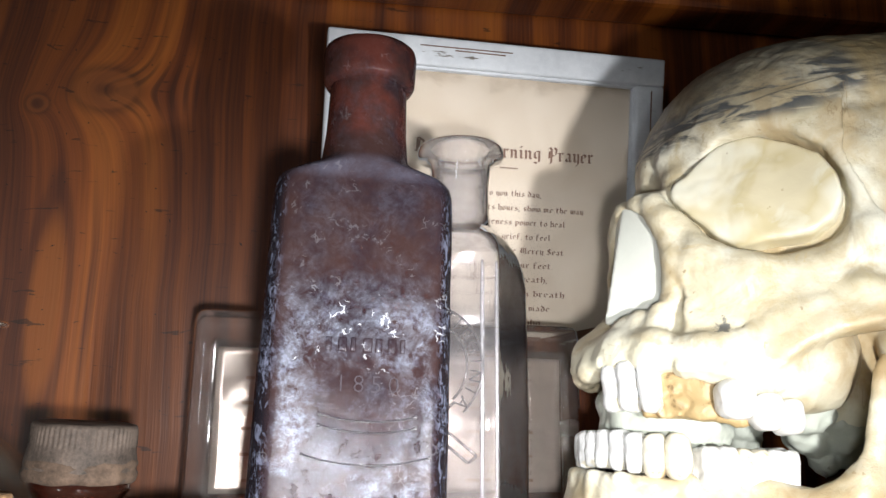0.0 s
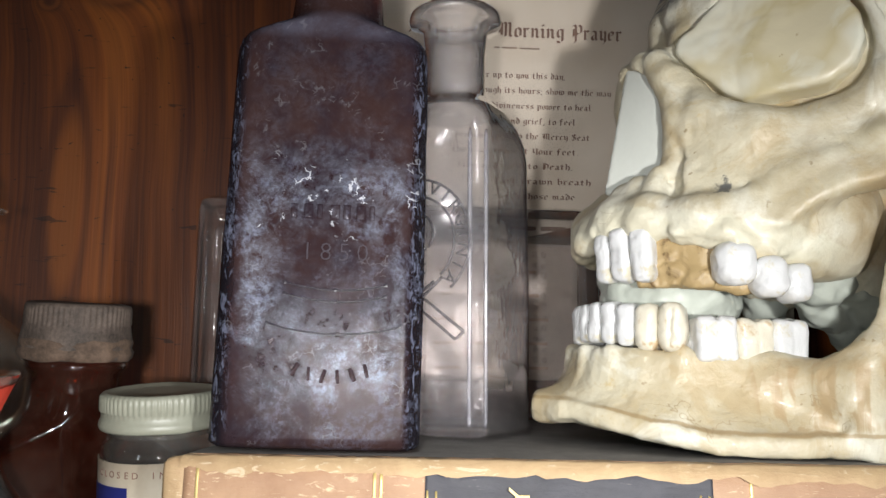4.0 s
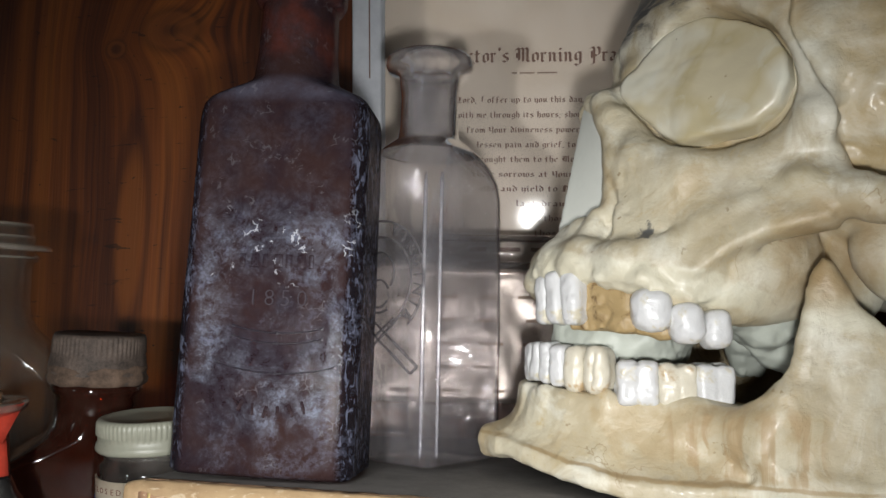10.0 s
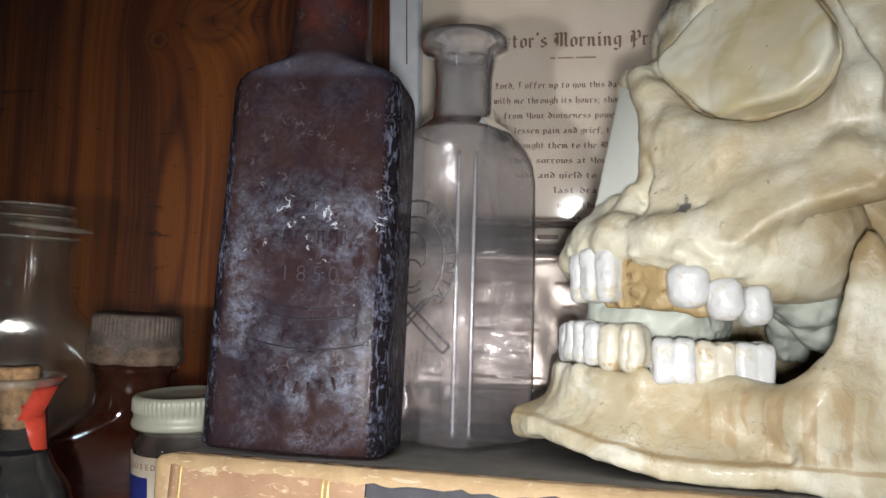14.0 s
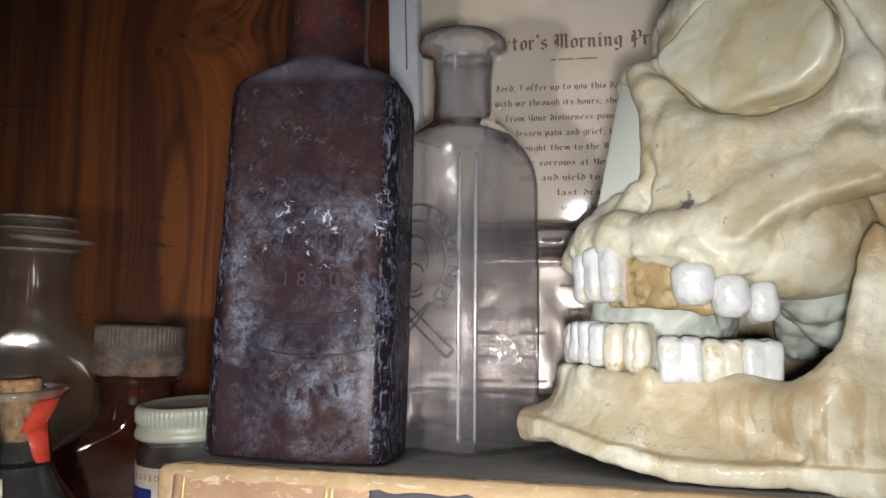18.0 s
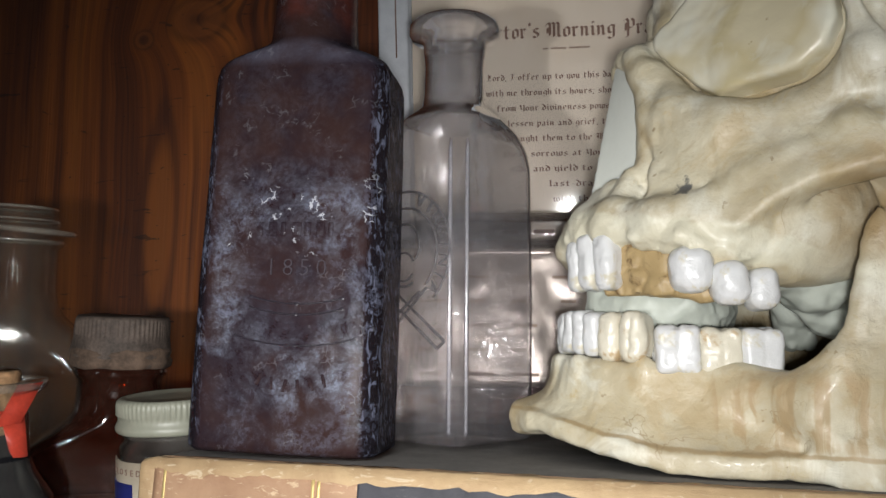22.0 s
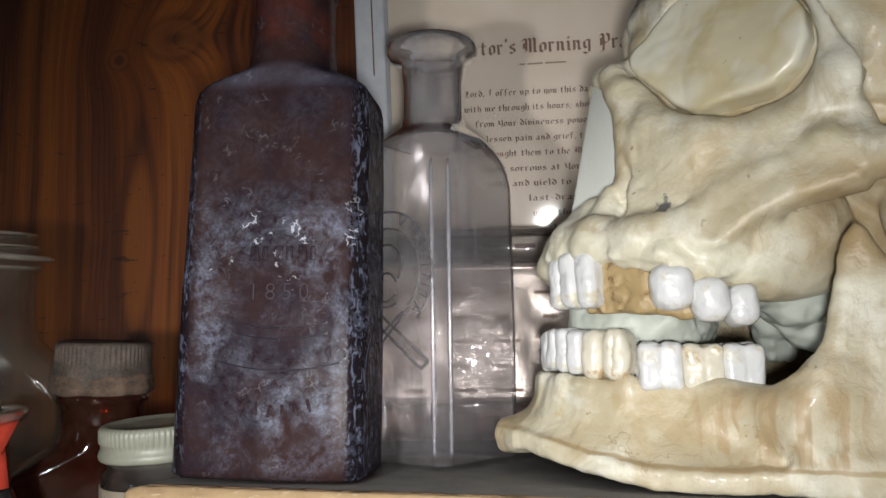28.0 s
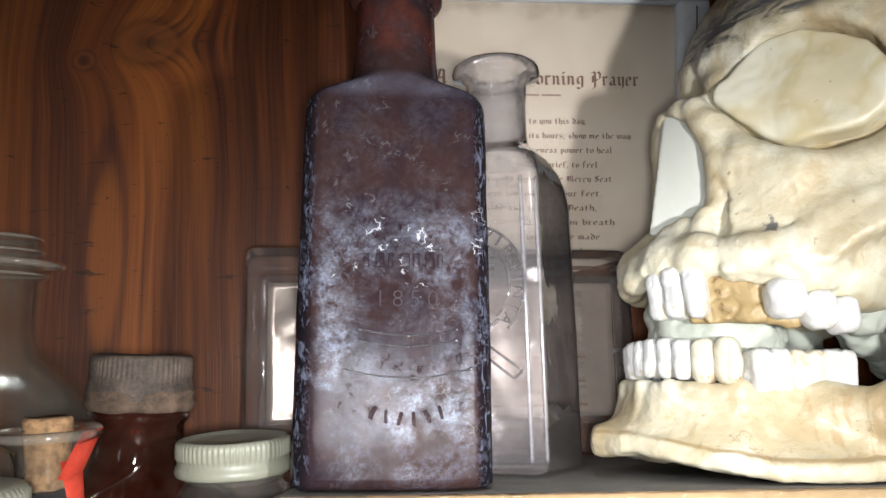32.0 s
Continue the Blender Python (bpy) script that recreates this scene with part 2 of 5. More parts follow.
    c = mix(nt, calc(nt, "MULTIPLY", zone, calc(nt, "MULTIPLY", soft_step(nt, runs, 0.45, 0.56), 0.8)), c, (0.38, 0.275, 0.15))
    # small black smudge beside the nose
    dx = calc(nt, "POWER", calc(nt, "SUBTRACT", x, 0.0046), 2.0)
    dy = calc(nt, "POWER", calc(nt, "SUBTRACT", y, 0.032), 2.0)
    dz = calc(nt, "POWER", calc(nt, "MULTIPLY", calc(nt, "SUBTRACT", z, 0.061), 0.8), 2.0)
    far = calc(nt, "SQRT", calc(nt, "ADD", calc(nt, "ADD", dx, dy), dz))
    far = calc(nt, "ADD", far, calc(nt, "MULTIPLY", calc(nt, "SUBTRACT", noise_tex(nt, v, 500, 3), 0.5), 0.006))
    c = mix(nt, calc(nt, "SUBTRACT", 1.0, soft_step(nt, far, 0.0012, 0.0024)), c, (0.12, 0.12, 0.115))
    c = mix(nt, 1.0, c, (1.0, 0.99, 0.97), "MULTIPLY")
    nt.links.new(c, p.inputs["Base Color"])
    nt.links.new(ramp(nt, mid, (0.3, 0.36), (0.7, 0.58)), p.inputs["Roughness"])
    p.inputs["Coat Weight"].default_value = 0.07
    p.inputs["Coat Roughness"].default_value = 0.15
    chisel = noise_tex(nt, v, 150, 7, 0.66, 0.5)
    h = calc(nt, "ADD", calc(nt, "ADD", calc(nt, "ADD", calc(nt, "MULTIPLY", mid, 0.5), calc(nt, "MULTIPLY", chisel, 0.6)), calc(nt, "MULTIPLY", fine, 0.18)), calc(nt, "MULTIPLY", noise_tex(nt, v, 240, 4, 0.55, 0.2), 0.3))
    bump(nt, p, h, 0.75, 0.001)
    return m


def wood_material():
    m, nt, p = material("varnished_pine")
    v = coords(nt)
    x, y, z = split(nt, v)
    warp = noise_tex(nt, coords(nt, (9, 1, 5)), 1.0, 3, 0.5)

    def knot(kx, kz, sx, sz):
        dx = calc(nt, "POWER", calc(nt, "DIVIDE", calc(nt, "SUBTRACT", x, kx), sx), 2.0)
        dz = calc(nt, "POWER", calc(nt, "DIVIDE", calc(nt, "SUBTRACT", z, kz), sz), 2.0)
        return calc(nt, "SQRT", calc(nt, "ADD", dx, dz))

    k1, k2, k3 = knot(-0.0142, 0.2142, 0.0055, 0.005), knot(0.013, 0.2225, 0.016, 0.011), knot(0.036, 0.225, 0.03, 0.016)
    pull = calc(nt, "ADD", calc(nt, "DIVIDE", 0.012, calc(nt, "ADD", calc(nt, "POWER", k1, 2.0), 1.0)), calc(nt, "DIVIDE", 0.03, calc(nt, "ADD", calc(nt, "POWER", k2, 2.0), 1.2)))
    g = calc(nt, "ADD", calc(nt, "ADD", x, calc(nt, "MULTIPLY", warp, 0.014)), pull)
    comb = node(nt, "CombineXYZ")
    nt.links.new(calc(nt, "MULTIPLY", g, 70.0), comb.inputs[0])
    nt.links.new(calc(nt, "MULTIPLY", z, 2.2), comb.inputs[2])
    grain = noise_tex(nt, comb.outputs[0], 1.0, 6, 0.55)
    comb2 = node(nt, "CombineXYZ")
    nt.links.new(calc(nt, "MULTIPLY", g, 700.0), comb2.inputs[0])
    nt.links.new(calc(nt, "MULTIPLY", z, 14.0), comb2.inputs[2])
    fibre = noise_tex(nt, comb2.outputs[0], 1.0, 3, 0.6)
    c = ramp(nt, grain, (0.3, (0.026, 0.006, 0.002)), (0.44, (0.085, 0.019, 0.004)), (0.55, (0.22, 0.058, 0.008)), (0.64, (0.31, 0.092, 0.012)), (0.76, (0.09, 0.02, 0.004)))
    c = mix(nt, 0.3, c, ramp(nt, fibre, (0.34, (0.03, 0.006, 0.0015)), (0.62, (0.2, 0.052, 0.008))))
    rings = calc(nt, "SINE", calc(nt, "ADD", calc(nt, "MULTIPLY", g, 1700.0), calc(nt, "MULTIPLY", fibre, 2.0)))
    ring_part = calc(nt, "MULTIPLY", calc(nt, "SUBTRACT", 1.0, soft_step(nt, k3, 0.3, 1.1)), soft_step(nt, rings, 0.0, 0.9))
    c = mix(nt, calc(nt, "MULTIPLY", ring_part, 0.6), c, (0.02, 0.006, 0.003))
    for k, inner in ((k1, 0.35), (k2, 0.15)):
        kk = calc(nt, "ADD", k, calc(nt, "MULTIPLY", calc(nt, "SUBTRACT", warp, 0.5), 0.9))
        ring = ramp(nt, kk, (0.0, (0.02, 0.006, 0.003)), (inner, (0.05, 0.013, 0.004)), (inner + 0.2, (0.15, 0.045, 0.01)), (0.72, (0.17, 0.05, 0.011)), (0.9, (0.022, 0.006, 0.002)))
        c = mix(nt, calc(nt, "MULTIPLY", calc(nt, "SUBTRACT", 1.0, soft_step(nt, kk, 0.6, 1.3)), 0.7), c, ring)
    flame = calc(nt, "ADD", knot(-0.001, 0.127, 0.0085, 0.046), calc(nt, "MULTIPLY", calc(nt, "SUBTRACT", grain, 0.5), 1.1))
    c = mix(nt, calc(nt, "MULTIPLY", calc(nt, "SUBTRACT", 1.0, soft_step(nt, flame, 0.55, 0.95)), 0.75), c, (0.26, 0.078, 0.011))
    rim = calc(nt, "SUBTRACT", 1.0, soft_step(nt, calc(nt, "ABSOLUTE", calc(nt, "SUBTRACT", flame, 1.05)), 0.05, 0.3))
    c = mix(nt, calc(nt, "MULTIPLY", rim, 0.5), c, (0.045, 0.011, 0.003))
    marks = soft_step(nt, noise_tex(nt, coords(nt, (60, 1, 300)), 1.0, 4, 0.6, 0.6), 0.645, 0.69)
    pits = soft_step(nt, noise_tex(nt, v, 330, 2), 0.70, 0.745)
    c = mix(nt, calc(nt, "MAXIMUM", calc(nt, "MULTIPLY", marks, 0.7), pits), c, (0.012, 0.005, 0.003))
    nt.links.new(c, p.inputs["Base Color"])
    nt.links.new(ramp(nt, noise_tex(nt, v, 40, 5), (0.3, 0.38), (0.7, 0.55)), p.inputs["Roughness"])
    p.inputs["Coat Weight"].default_value = 0.55
    p.inputs["Coat Roughness"].default_value = 0.42
    p.inputs["Specular IOR Level"].default_value = 0.2
    bump(nt, p, calc(nt, "ADD", fibre, grain), 0.4, 0.0007)
    return m


def purple_material():
    """Dark bottle glass with a crust of white residue."""
    m, nt, p = material("crusted_purple_glass")
    v = coords(nt)
    x, y, z = split(nt, v)
    cloud = noise_tex(nt, v, 55, 12, 0.76, 0.4)
    spot = noise_tex(nt, v, 650, 5, 0.7)
    lowpart = calc(nt, "SUBTRACT", 1.0, soft_step(nt, z, 0.056, 0.07))
    ax = calc(nt, "POWER", calc(nt, "SUBTRACT", x, 0.003), 2.0)
    az = calc(nt, "POWER", calc(nt, "SUBTRACT", z, 0.041), 2.0)
    away = calc(nt, "SQRT", calc(nt, "ADD", ax, az))
    moon = calc(nt, "MULTIPLY", soft_step(nt, away, 0.011, 0.018), calc(nt, "SUBTRACT", 1.0, soft_step(nt, away, 0.023, 0.033)))
    band = calc(nt, "MULTIPLY", soft_step(nt, z, 0.044, 0.052), calc(nt, "SUBTRACT", 1.0, soft_step(nt, z, 0.064, 0.074)))
    zone = calc(nt, "MAXIMUM", calc(nt, "MULTIPLY", moon, lowpart), calc(nt, "MULTIPLY", band, 0.5))
    haze = calc(nt, "MULTIPLY", soft_step(nt, cloud, 0.47, 0.6), calc(nt, "ADD", calc(nt, "ADD", calc(nt, "MULTIPLY", zone, 0.42), calc(nt, "MULTIPLY", lowpart, 0.22)), 0.08))
    haze = calc(nt, "MULTIPLY", haze, soft_step(nt, spot, 0.42, 0.58))
    # a pale line along the shoulder's edge, mixed in through the same mask
    ledge = calc(nt, "MULTIPLY", soft_step(nt, z, 0.0945, 0.0985), calc(nt, "SUBTRACT", 1.0, soft_step(nt, z, 0.1, 0.1045)))
    haze = calc(nt, "MAXIMUM", haze, calc(nt, "MULTIPLY", ledge, calc(nt, "ADD", calc(nt, "MULTIPLY", soft_step(nt, cloud, 0.4, 0.6), 0.25), 0.2)))
    vo = node(nt, "TexVoronoi", Scale=330.0)
    vo.feature = "DISTANCE_TO_EDGE"
    warped, sc, nz = node(nt, "VectorMath"), node(nt, "VectorMath"), node(nt, "TexNoise", Scale=260.0, Detail=3.0)
    warped.operation, sc.operation = "ADD", "SCALE"
    sc.inputs["Scale"].default_value = 0.007
    nt.links.new(v, nz.inputs["Vector"])
    nt.links.new(nz.outputs["Color"], sc.inputs[0])
    nt.links.new(v, warped.inputs[0])
    nt.links.new(sc.outputs[0], warped.inputs[1])
    nt.links.new(warped.outputs[0], vo.inputs["Vector"])
    vein = calc(nt, "SUBTRACT", 1.0, soft_step(nt, vo.outputs[0], 0.02, 0.07))
    belt = calc(nt, "MULTIPLY", soft_step(nt, z, 0.042, 0.05), calc(nt, "SUBTRACT", 1.0, soft_step(nt, z, 0.06, 0.07)))
    where = soft_step(nt, noise_tex(nt, v, 190, 4, 0.6), 0.585, 0.65)
    vein = calc(nt, "MULTIPLY", calc(nt, "MULTIPLY", vein, where), calc(nt, "ADD", calc(nt, "MULTIPLY", belt, 0.75), 0.1))
    brown = soft_step(nt, noise_tex(nt, v, 45, 4), 0.36, 0.62)
    # the side faces' shade is put into the glass colour, darker than the front
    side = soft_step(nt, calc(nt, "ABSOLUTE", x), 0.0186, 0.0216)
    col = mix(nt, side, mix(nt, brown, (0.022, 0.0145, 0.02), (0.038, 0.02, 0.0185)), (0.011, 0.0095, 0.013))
    neck = calc(nt, "MULTIPLY", soft_step(nt, z, 0.104, 0.112), soft_step(nt, noise_tex(nt, v, 80, 4), 0.35, 0.6))
    col = mix(nt, neck, col, (0.085, 0.026, 0.02))
    drip = noise_tex(nt, coords(nt, (640, 640, 260)), 1.0, 6, 0.72, 1.0)
    drip = calc(nt, "MULTIPLY", calc(nt, "MULTIPLY", soft_step(nt, drip, 0.52, 0.62), side), 0.6)
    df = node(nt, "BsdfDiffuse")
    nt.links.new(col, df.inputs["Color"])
    tr = node(nt, "BsdfTransparent", Color=(0.62, 0.26, 0.15, 1))
    crust = node(nt, "BsdfDiffuse", Color=(0.16, 0.175, 0.25, 1))
    chalk = node(nt, "BsdfDiffuse", Color=(0.42, 0.43, 0.47, 1))
    gs = node(nt, "BsdfGlossy", Roughness=0.11, Color=(0.6, 0.58, 0.62, 1))
    sheen = node(nt, "BsdfGlossy", Roughness=0.5, Color=(0.72, 0.82, 1, 1))
    bp = node(nt, "Bump", Strength=0.25, Distance=0.0005)
    nt.links.new(calc(nt, "ADD", calc(nt, "ADD", cloud, vein), calc(nt, "MULTIPLY", spot, 0.5)), bp.inputs["Height"])
    for n in (gs, sheen, df, crust):
        nt.links.new(bp.outputs[0], n.inputs["Normal"])
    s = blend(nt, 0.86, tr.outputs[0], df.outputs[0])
    s = blend(nt, calc(nt, "MULTIPLY", haze, 0.6), s, crust.outputs[0])
    s = blend(nt, vein, s, chalk.outputs[0])
    s = blend(nt, drip, s, crust.outputs[0])
    front = calc(nt, "SUBTRACT", 1.0, soft_step(nt, calc(nt, "ABSOLUTE", x), 0.0168, 0.0205))
    film = calc(nt, "MULTIPLY", calc(nt, "ADD", calc(nt, "MULTIPLY", zone, 0.075), 0.02), calc(nt, "MULTIPLY", soft_step(nt, cloud, 0.36, 0.62), soft_step(nt, noise_tex(nt, v, 260, 6, 0.75, 0.6), 0.36, 0.6)))
    s = blend(nt, calc(nt, "MULTIPLY", film, front), s, sheen.outputs[0])
    s = blend(nt, calc(nt, "MULTIPLY", skin(nt, bp, 1.5), 0.2), s, gs.outputs[0])
    nt.links.new(s, nt.nodes["Material Output"].inputs[0])
    return m


def leather_material(name, base, dark, scuff, scuff_at=0.58):
    m, nt, p = material(name)
    v = coords(nt)
    big, grain = noise_tex(nt, v, 55, 7, 0.65, 0.5), noise_tex(nt, v, 900, 4)
    c = ramp(nt, big, (0.3, dark), (0.55, base), (0.75, tuple(min(1, k * 1.2) for k in base)))
    cr = noise_tex(nt, coords(nt, (120, 120, 420)), 1.0, 5, 0.7, 1.5)
    c = mix(nt, soft_step(nt, cr, scuff_at, scuff_at + 0.06), c, scuff)
    nt.links.new(c, p.inputs["Base Color"])
    p.inputs["Roughness"].default_value = 0.62
    bump(nt, p, calc(nt, "ADD", calc(nt, "MULTIPLY", grain, 0.5), cr), 0.4, 0.0006)
    return m


def tooth_material(name, a, b, rough=0.3, coat=0.2):
    m, nt, p = material(name)
    v = coords(nt)
    f = noise_tex(nt, v, 170, 6, 0.65, 0.8)
    c = mix(nt, calc(nt, "MULTIPLY", soft_step(nt, f, 0.54, 0.68), 0.8), a, b)
    lines = soft_step(nt, noise_tex(nt, coords(nt, (300, 300, 60)), 1.0, 5, 0.7, 1.0), 0.62, 0.7)
    c = mix(nt, calc(nt, "MULTIPLY", lines, 0.45), c, tuple(k * 0.55 for k in a))
    nt.links.new(c, p.inputs["Base Color"])
    p.inputs["Roughness"].default_value = rough
    p.inputs["Coat Weight"].default_value = coat
    bump(nt, p, calc(nt, "ADD", f, calc(nt, "MULTIPLY", noise_tex(nt, v, 700, 3), 0.2)), 0.45, 0.0008)
    return m


def filling_material():
    m, nt, p = material("cream_filler")
    v = coords(nt)
    big, mid = noise_tex(nt, v, 42, 3, 0.5, 0.4), noise_tex(nt, v, 120, 5, 0.6, 0.8)
    c = ramp(nt, big, (0.38, (0.70, 0.69, 0.58)), (0.47, (0.65, 0.61, 0.475)), (0.56, (0.51, 0.44, 0.265)), (0.64, (0.58, 0.52, 0.36)))
    c = mix(nt, calc(nt, "MULTIPLY", soft_step(nt, mid, 0.56, 0.7), 0.4), c, (0.66, 0.66, 0.58))
    c = mix(nt, calc(nt, "MULTIPLY", soft_step(nt, noise_tex(nt, v, 330, 3, 0.5), 0.71, 0.76), 0.7), c, (0.3, 0.22, 0.12))
    nt.links.new(c, p.inputs["Base Color"])
    p.inputs["Roughness"].default_value = 0.34
    p.inputs["Coat Weight"].default_value = 0.15
    bump(nt, p, calc(nt, "ADD", big, calc(nt, "MULTIPLY", mid, 0.4)), 0.35, 0.001)
    return m


def paper_material(name, base, stain):
    m, nt, p = material(name)
    v = coords(nt)
    big, fib = noise_tex(nt, v, 22, 6, 0.6, 0.4), noise_tex(nt, v, 900, 3)
    c = ramp(nt, big, (0.3, stain), (0.55, base), (0.8, tuple(min(1, k * 1.06) for k in base)))
    c = mix(nt, 0.12, c, ramp(nt, fib, (0.3, stain), (0.7, base)))
    x, y, z = split(nt, v)
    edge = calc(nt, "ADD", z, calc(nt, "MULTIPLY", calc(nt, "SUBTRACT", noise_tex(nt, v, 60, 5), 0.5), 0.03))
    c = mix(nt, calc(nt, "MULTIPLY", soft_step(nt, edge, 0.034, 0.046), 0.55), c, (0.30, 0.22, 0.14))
    spots = soft_step(nt, noise_tex(nt, v, 260, 2), 0.76, 0.8)
    c = mix(nt, spots, c, (0.2, 0.1, 0.05))
    nt.links.new(c, p.inputs["Base Color"])
    p.inputs["Roughness"].default_value = 0.8
    return m


def chipped_paint():
    m, nt, p = material("white_chipped_paint")
    v = coords(nt)
    f, s = noise_tex(nt, v, 90, 7, 0.7), noise_tex(nt, coords(nt, (30, 200, 200)), 1.0, 5, 0.7)
    c = ramp(nt, f, (0.3, (0.60, 0.63, 0.68)), (0.6, (0.74, 0.77, 0.82)))
    c = mix(nt, soft_step(nt, s, 0.66, 0.7), c, (0.16, 0.14, 0.12))
    nt.links.new(c, p.inputs["Base Color"])
    p.inputs["Roughness"].default_value = 0.5
    bump(nt, p, s, 0.4, 0.0006)
    return m


BONE, WOOD, PURPLE = bone_material(), wood_material(), purple_material()
TOOTH = tooth_material("tooth_enamel", (0.61, 0.615, 0.615), (0.52, 0.47, 0.33))
FILLING = filling_material()
TOOTH_TAN = tooth_material("tooth_stained", (0.64, 0.60, 0.49), (0.42, 0.28, 0.13))
PLASTER = simple("pale_green_plaster", (0.46, 0.49, 0.43), 0.5, vary=0.12, relief=0.4)
PLUG = simple("smooth_white_plaster", (0.68, 0.70, 0.64), 0.4, vary=0.05, relief=0.1)
RESIN = tooth_material("brown_resin", (0.36, 0.26, 0.125), (0.11, 0.06, 0.022), 0.5, 0.05)
CLEAR = glass("clear_glass", (0.99, 0.985, 0.995), (0.74, 0.71, 0.76), 0.024, 0.034, (0.78, 0.76, 0.8), refract=0.3, gloss=0.06, ior=1.45, wave=0.2)
SILVERY = glass("thick_clear_glass", (0.985, 0.98, 0.98), (0.7, 0.66, 0.64), 0.012, 0.03, (0.7, 0.66, 0.64), refract=0.03, gloss=0.06, ior=1.5, wave=0.25)
# same glass greyed: the relief's dark refracted outlines are put into its colour
EMBOSS = glass("darkened_embossed_glass", (0.75, 0.73, 0.75), (0.22, 0.21, 0.22), 0.25, 0.05, refract=0.1, gloss=0.08, ior=1.6)
FOIL = simple("glossy_label", (0.82, 0.72, 0.65), 0.27, 0.4, 0.12, 45, 0.6)
BEAD = glass("bead_glass", (0.96, 0.95, 0.98), (0.62, 0.62, 0.72), 0.08, 0.05, refract=0.1, gloss=0.2, ior=1.6, wave=0.3, shine=0.06)
DARKGLASS = simple("dark_purple_glass", (0.022, 0.018, 0.026), 0.3, vary=0.4, scale=300)
# a dull tone of its own, so that the raised digits read
DULLGLASS = simple("dull_raised_glass", (0.04, 0.032, 0.042), 0.85, vary=0.4, scale=300)
INKPALE = simple("faded_ink", (0.34, 0.25, 0.2), 0.8, vary=0.2, scale=300)
NECK = glass("neck_glass", (0.98, 0.975, 0.985), (0.7, 0.68, 0.72), 0.04, 0.04, (0.74, 0.72, 0.76), refract=0.7, gloss=0.05, ior=1.5, wave=0.15)
JARCLEAR = glass("jar_glass", (0.95, 0.96, 0.94), (0.42, 0.42, 0.40), 0.008, 0.022, (0.5, 0.5, 0.45), refract=0.15, haze_scale=45, gloss=0.06, ior=1.5, wave=0.05, mirror=0.22)
JARGLASS = glass("dusty_glass", (0.93, 0.94, 0.92), (0.42, 0.42, 0.40), 0.025, 0.035, (0.5, 0.48, 0.45), refract=0.12, haze_scale=60, gloss=0.05, ior=1.55, wave=0.06)
DUSTY = glass("dust_laden_glass", (0.93, 0.94, 0.92), (0.4, 0.36, 0.31), 0.18, 0.16, (0.5, 0.44, 0.37), refract=0.1, gloss=0.12, ior=1.5)
AMBER = glass("amber_glass", (0.5, 0.1, 0.035), (0.045, 0.009, 0.004), 0.3, 0.04, (0.3, 0.2, 0.15), refract=0.06, gloss=0.05)
LIQUID = simple("black_liquid", (0.012, 0.012, 0.014), 0.08, vary=0.1)
PAPER = paper_material("aged_paper", (0.76, 0.67, 0.57), (0.64, 0.54, 0.43))
LABEL = paper_material("label_paper", (0.68, 0.63, 0.52), (0.55, 0.48, 0.36))
INK = simple("brown_ink", (0.22, 0.13, 0.1), 0.8, vary=0.2, scale=300)
BLUE = simple("blue_print", (0.02, 0.03, 0.22), 0.6, vary=0.15)
WHITE = chipped_paint()
TAN = leather_material("tan_calf", (0.38, 0.235, 0.14), (0.29, 0.165, 0.095), (0.55, 0.41, 0.26))
SUEDE = leather_material("worn_suede", (0.48, 0.34, 0.19), (0.36, 0.235, 0.125), (0.58, 0.46, 0.31))
BLACK = leather_material("black_morocco", (0.045, 0.045, 0.055), (0.03, 0.03, 0.036), (0.09, 0.088, 0.09), 0.62)
GOLD = simple("rubbed_gilt", (0.62, 0.48, 0.2), 0.45, 0.5)
BOARD = simple("dusty_grey_cloth", (0.17, 0.16, 0.15), 0.85, vary=0.25, scale=120, relief=0.3)
PAGES = simple("page_block", (0.5, 0.4, 0.26), 0.9)
CAP = simple("offwhite_enamel_cap", (0.29, 0.295, 0.235), 0.4, vary=0.16, scale=80)
RUST = simple("rusted_cap", (0.09, 0.068, 0.055), 0.75, vary=0.85, scale=150, relief=0.7)
CRUST = simple("tan_crust", (0.12, 0.08, 0.056), 0.85, vary=0.75, scale=120, relief=0.8)
CORK = simple("cork", (0.36, 0.21, 0.105), 0.9, vary=0.7, scale=520, relief=0.7)
TAPE = simple("red_seal_tape", (0.55, 0.06, 0.035), 0.35, vary=0.3, scale=120)
PLAIN = simple("plain_plaster_wall", (0.35, 0.32, 0.28), 0.9)


# ---- helpers for meshes ----
def part(name, bm, mat, parent=None, label="", smooth=True):
    me = bm
    if isinstance(bm, bmesh.types.BMesh):
        me = bpy.data.meshes.new(name)
        bm.to_mesh(me)
        bm.free()
    if mat:
        me.materials.append(mat)
    if smooth:
        me.polygons.foreach_set("use_smooth", [True] * len(me.polygons))
    ob = new(name, me)
    ob.parent = parent
    if label:
        ob["label"] = label
    return ob


def thing(name, m, label, category, group="", kind=""):
    ob = new(name)
    ob.empty_display_size = 0.01
    ob.matrix_world = m
    return tagged(ob, label, category, group, kind)


def box(x0, y0, z0, x1, y1, z1, bevel=0.0, seg=2):
    bm = bmesh.new()
    bmesh.ops.create_cube(bm, size=1, matrix=Matrix.Translation(((x0 + x1) / 2, (y0 + y1) / 2, (z0 + z1) / 2)) @ Matrix.Diagonal((x1 - x0, y1 - y0, z1 - z0, 1)))
    if bevel:
        bmesh.ops.bevel(bm, geom=bm.edges[:], offset=bevel, segments=seg, profile=0.6, affect="EDGES")
    return bm


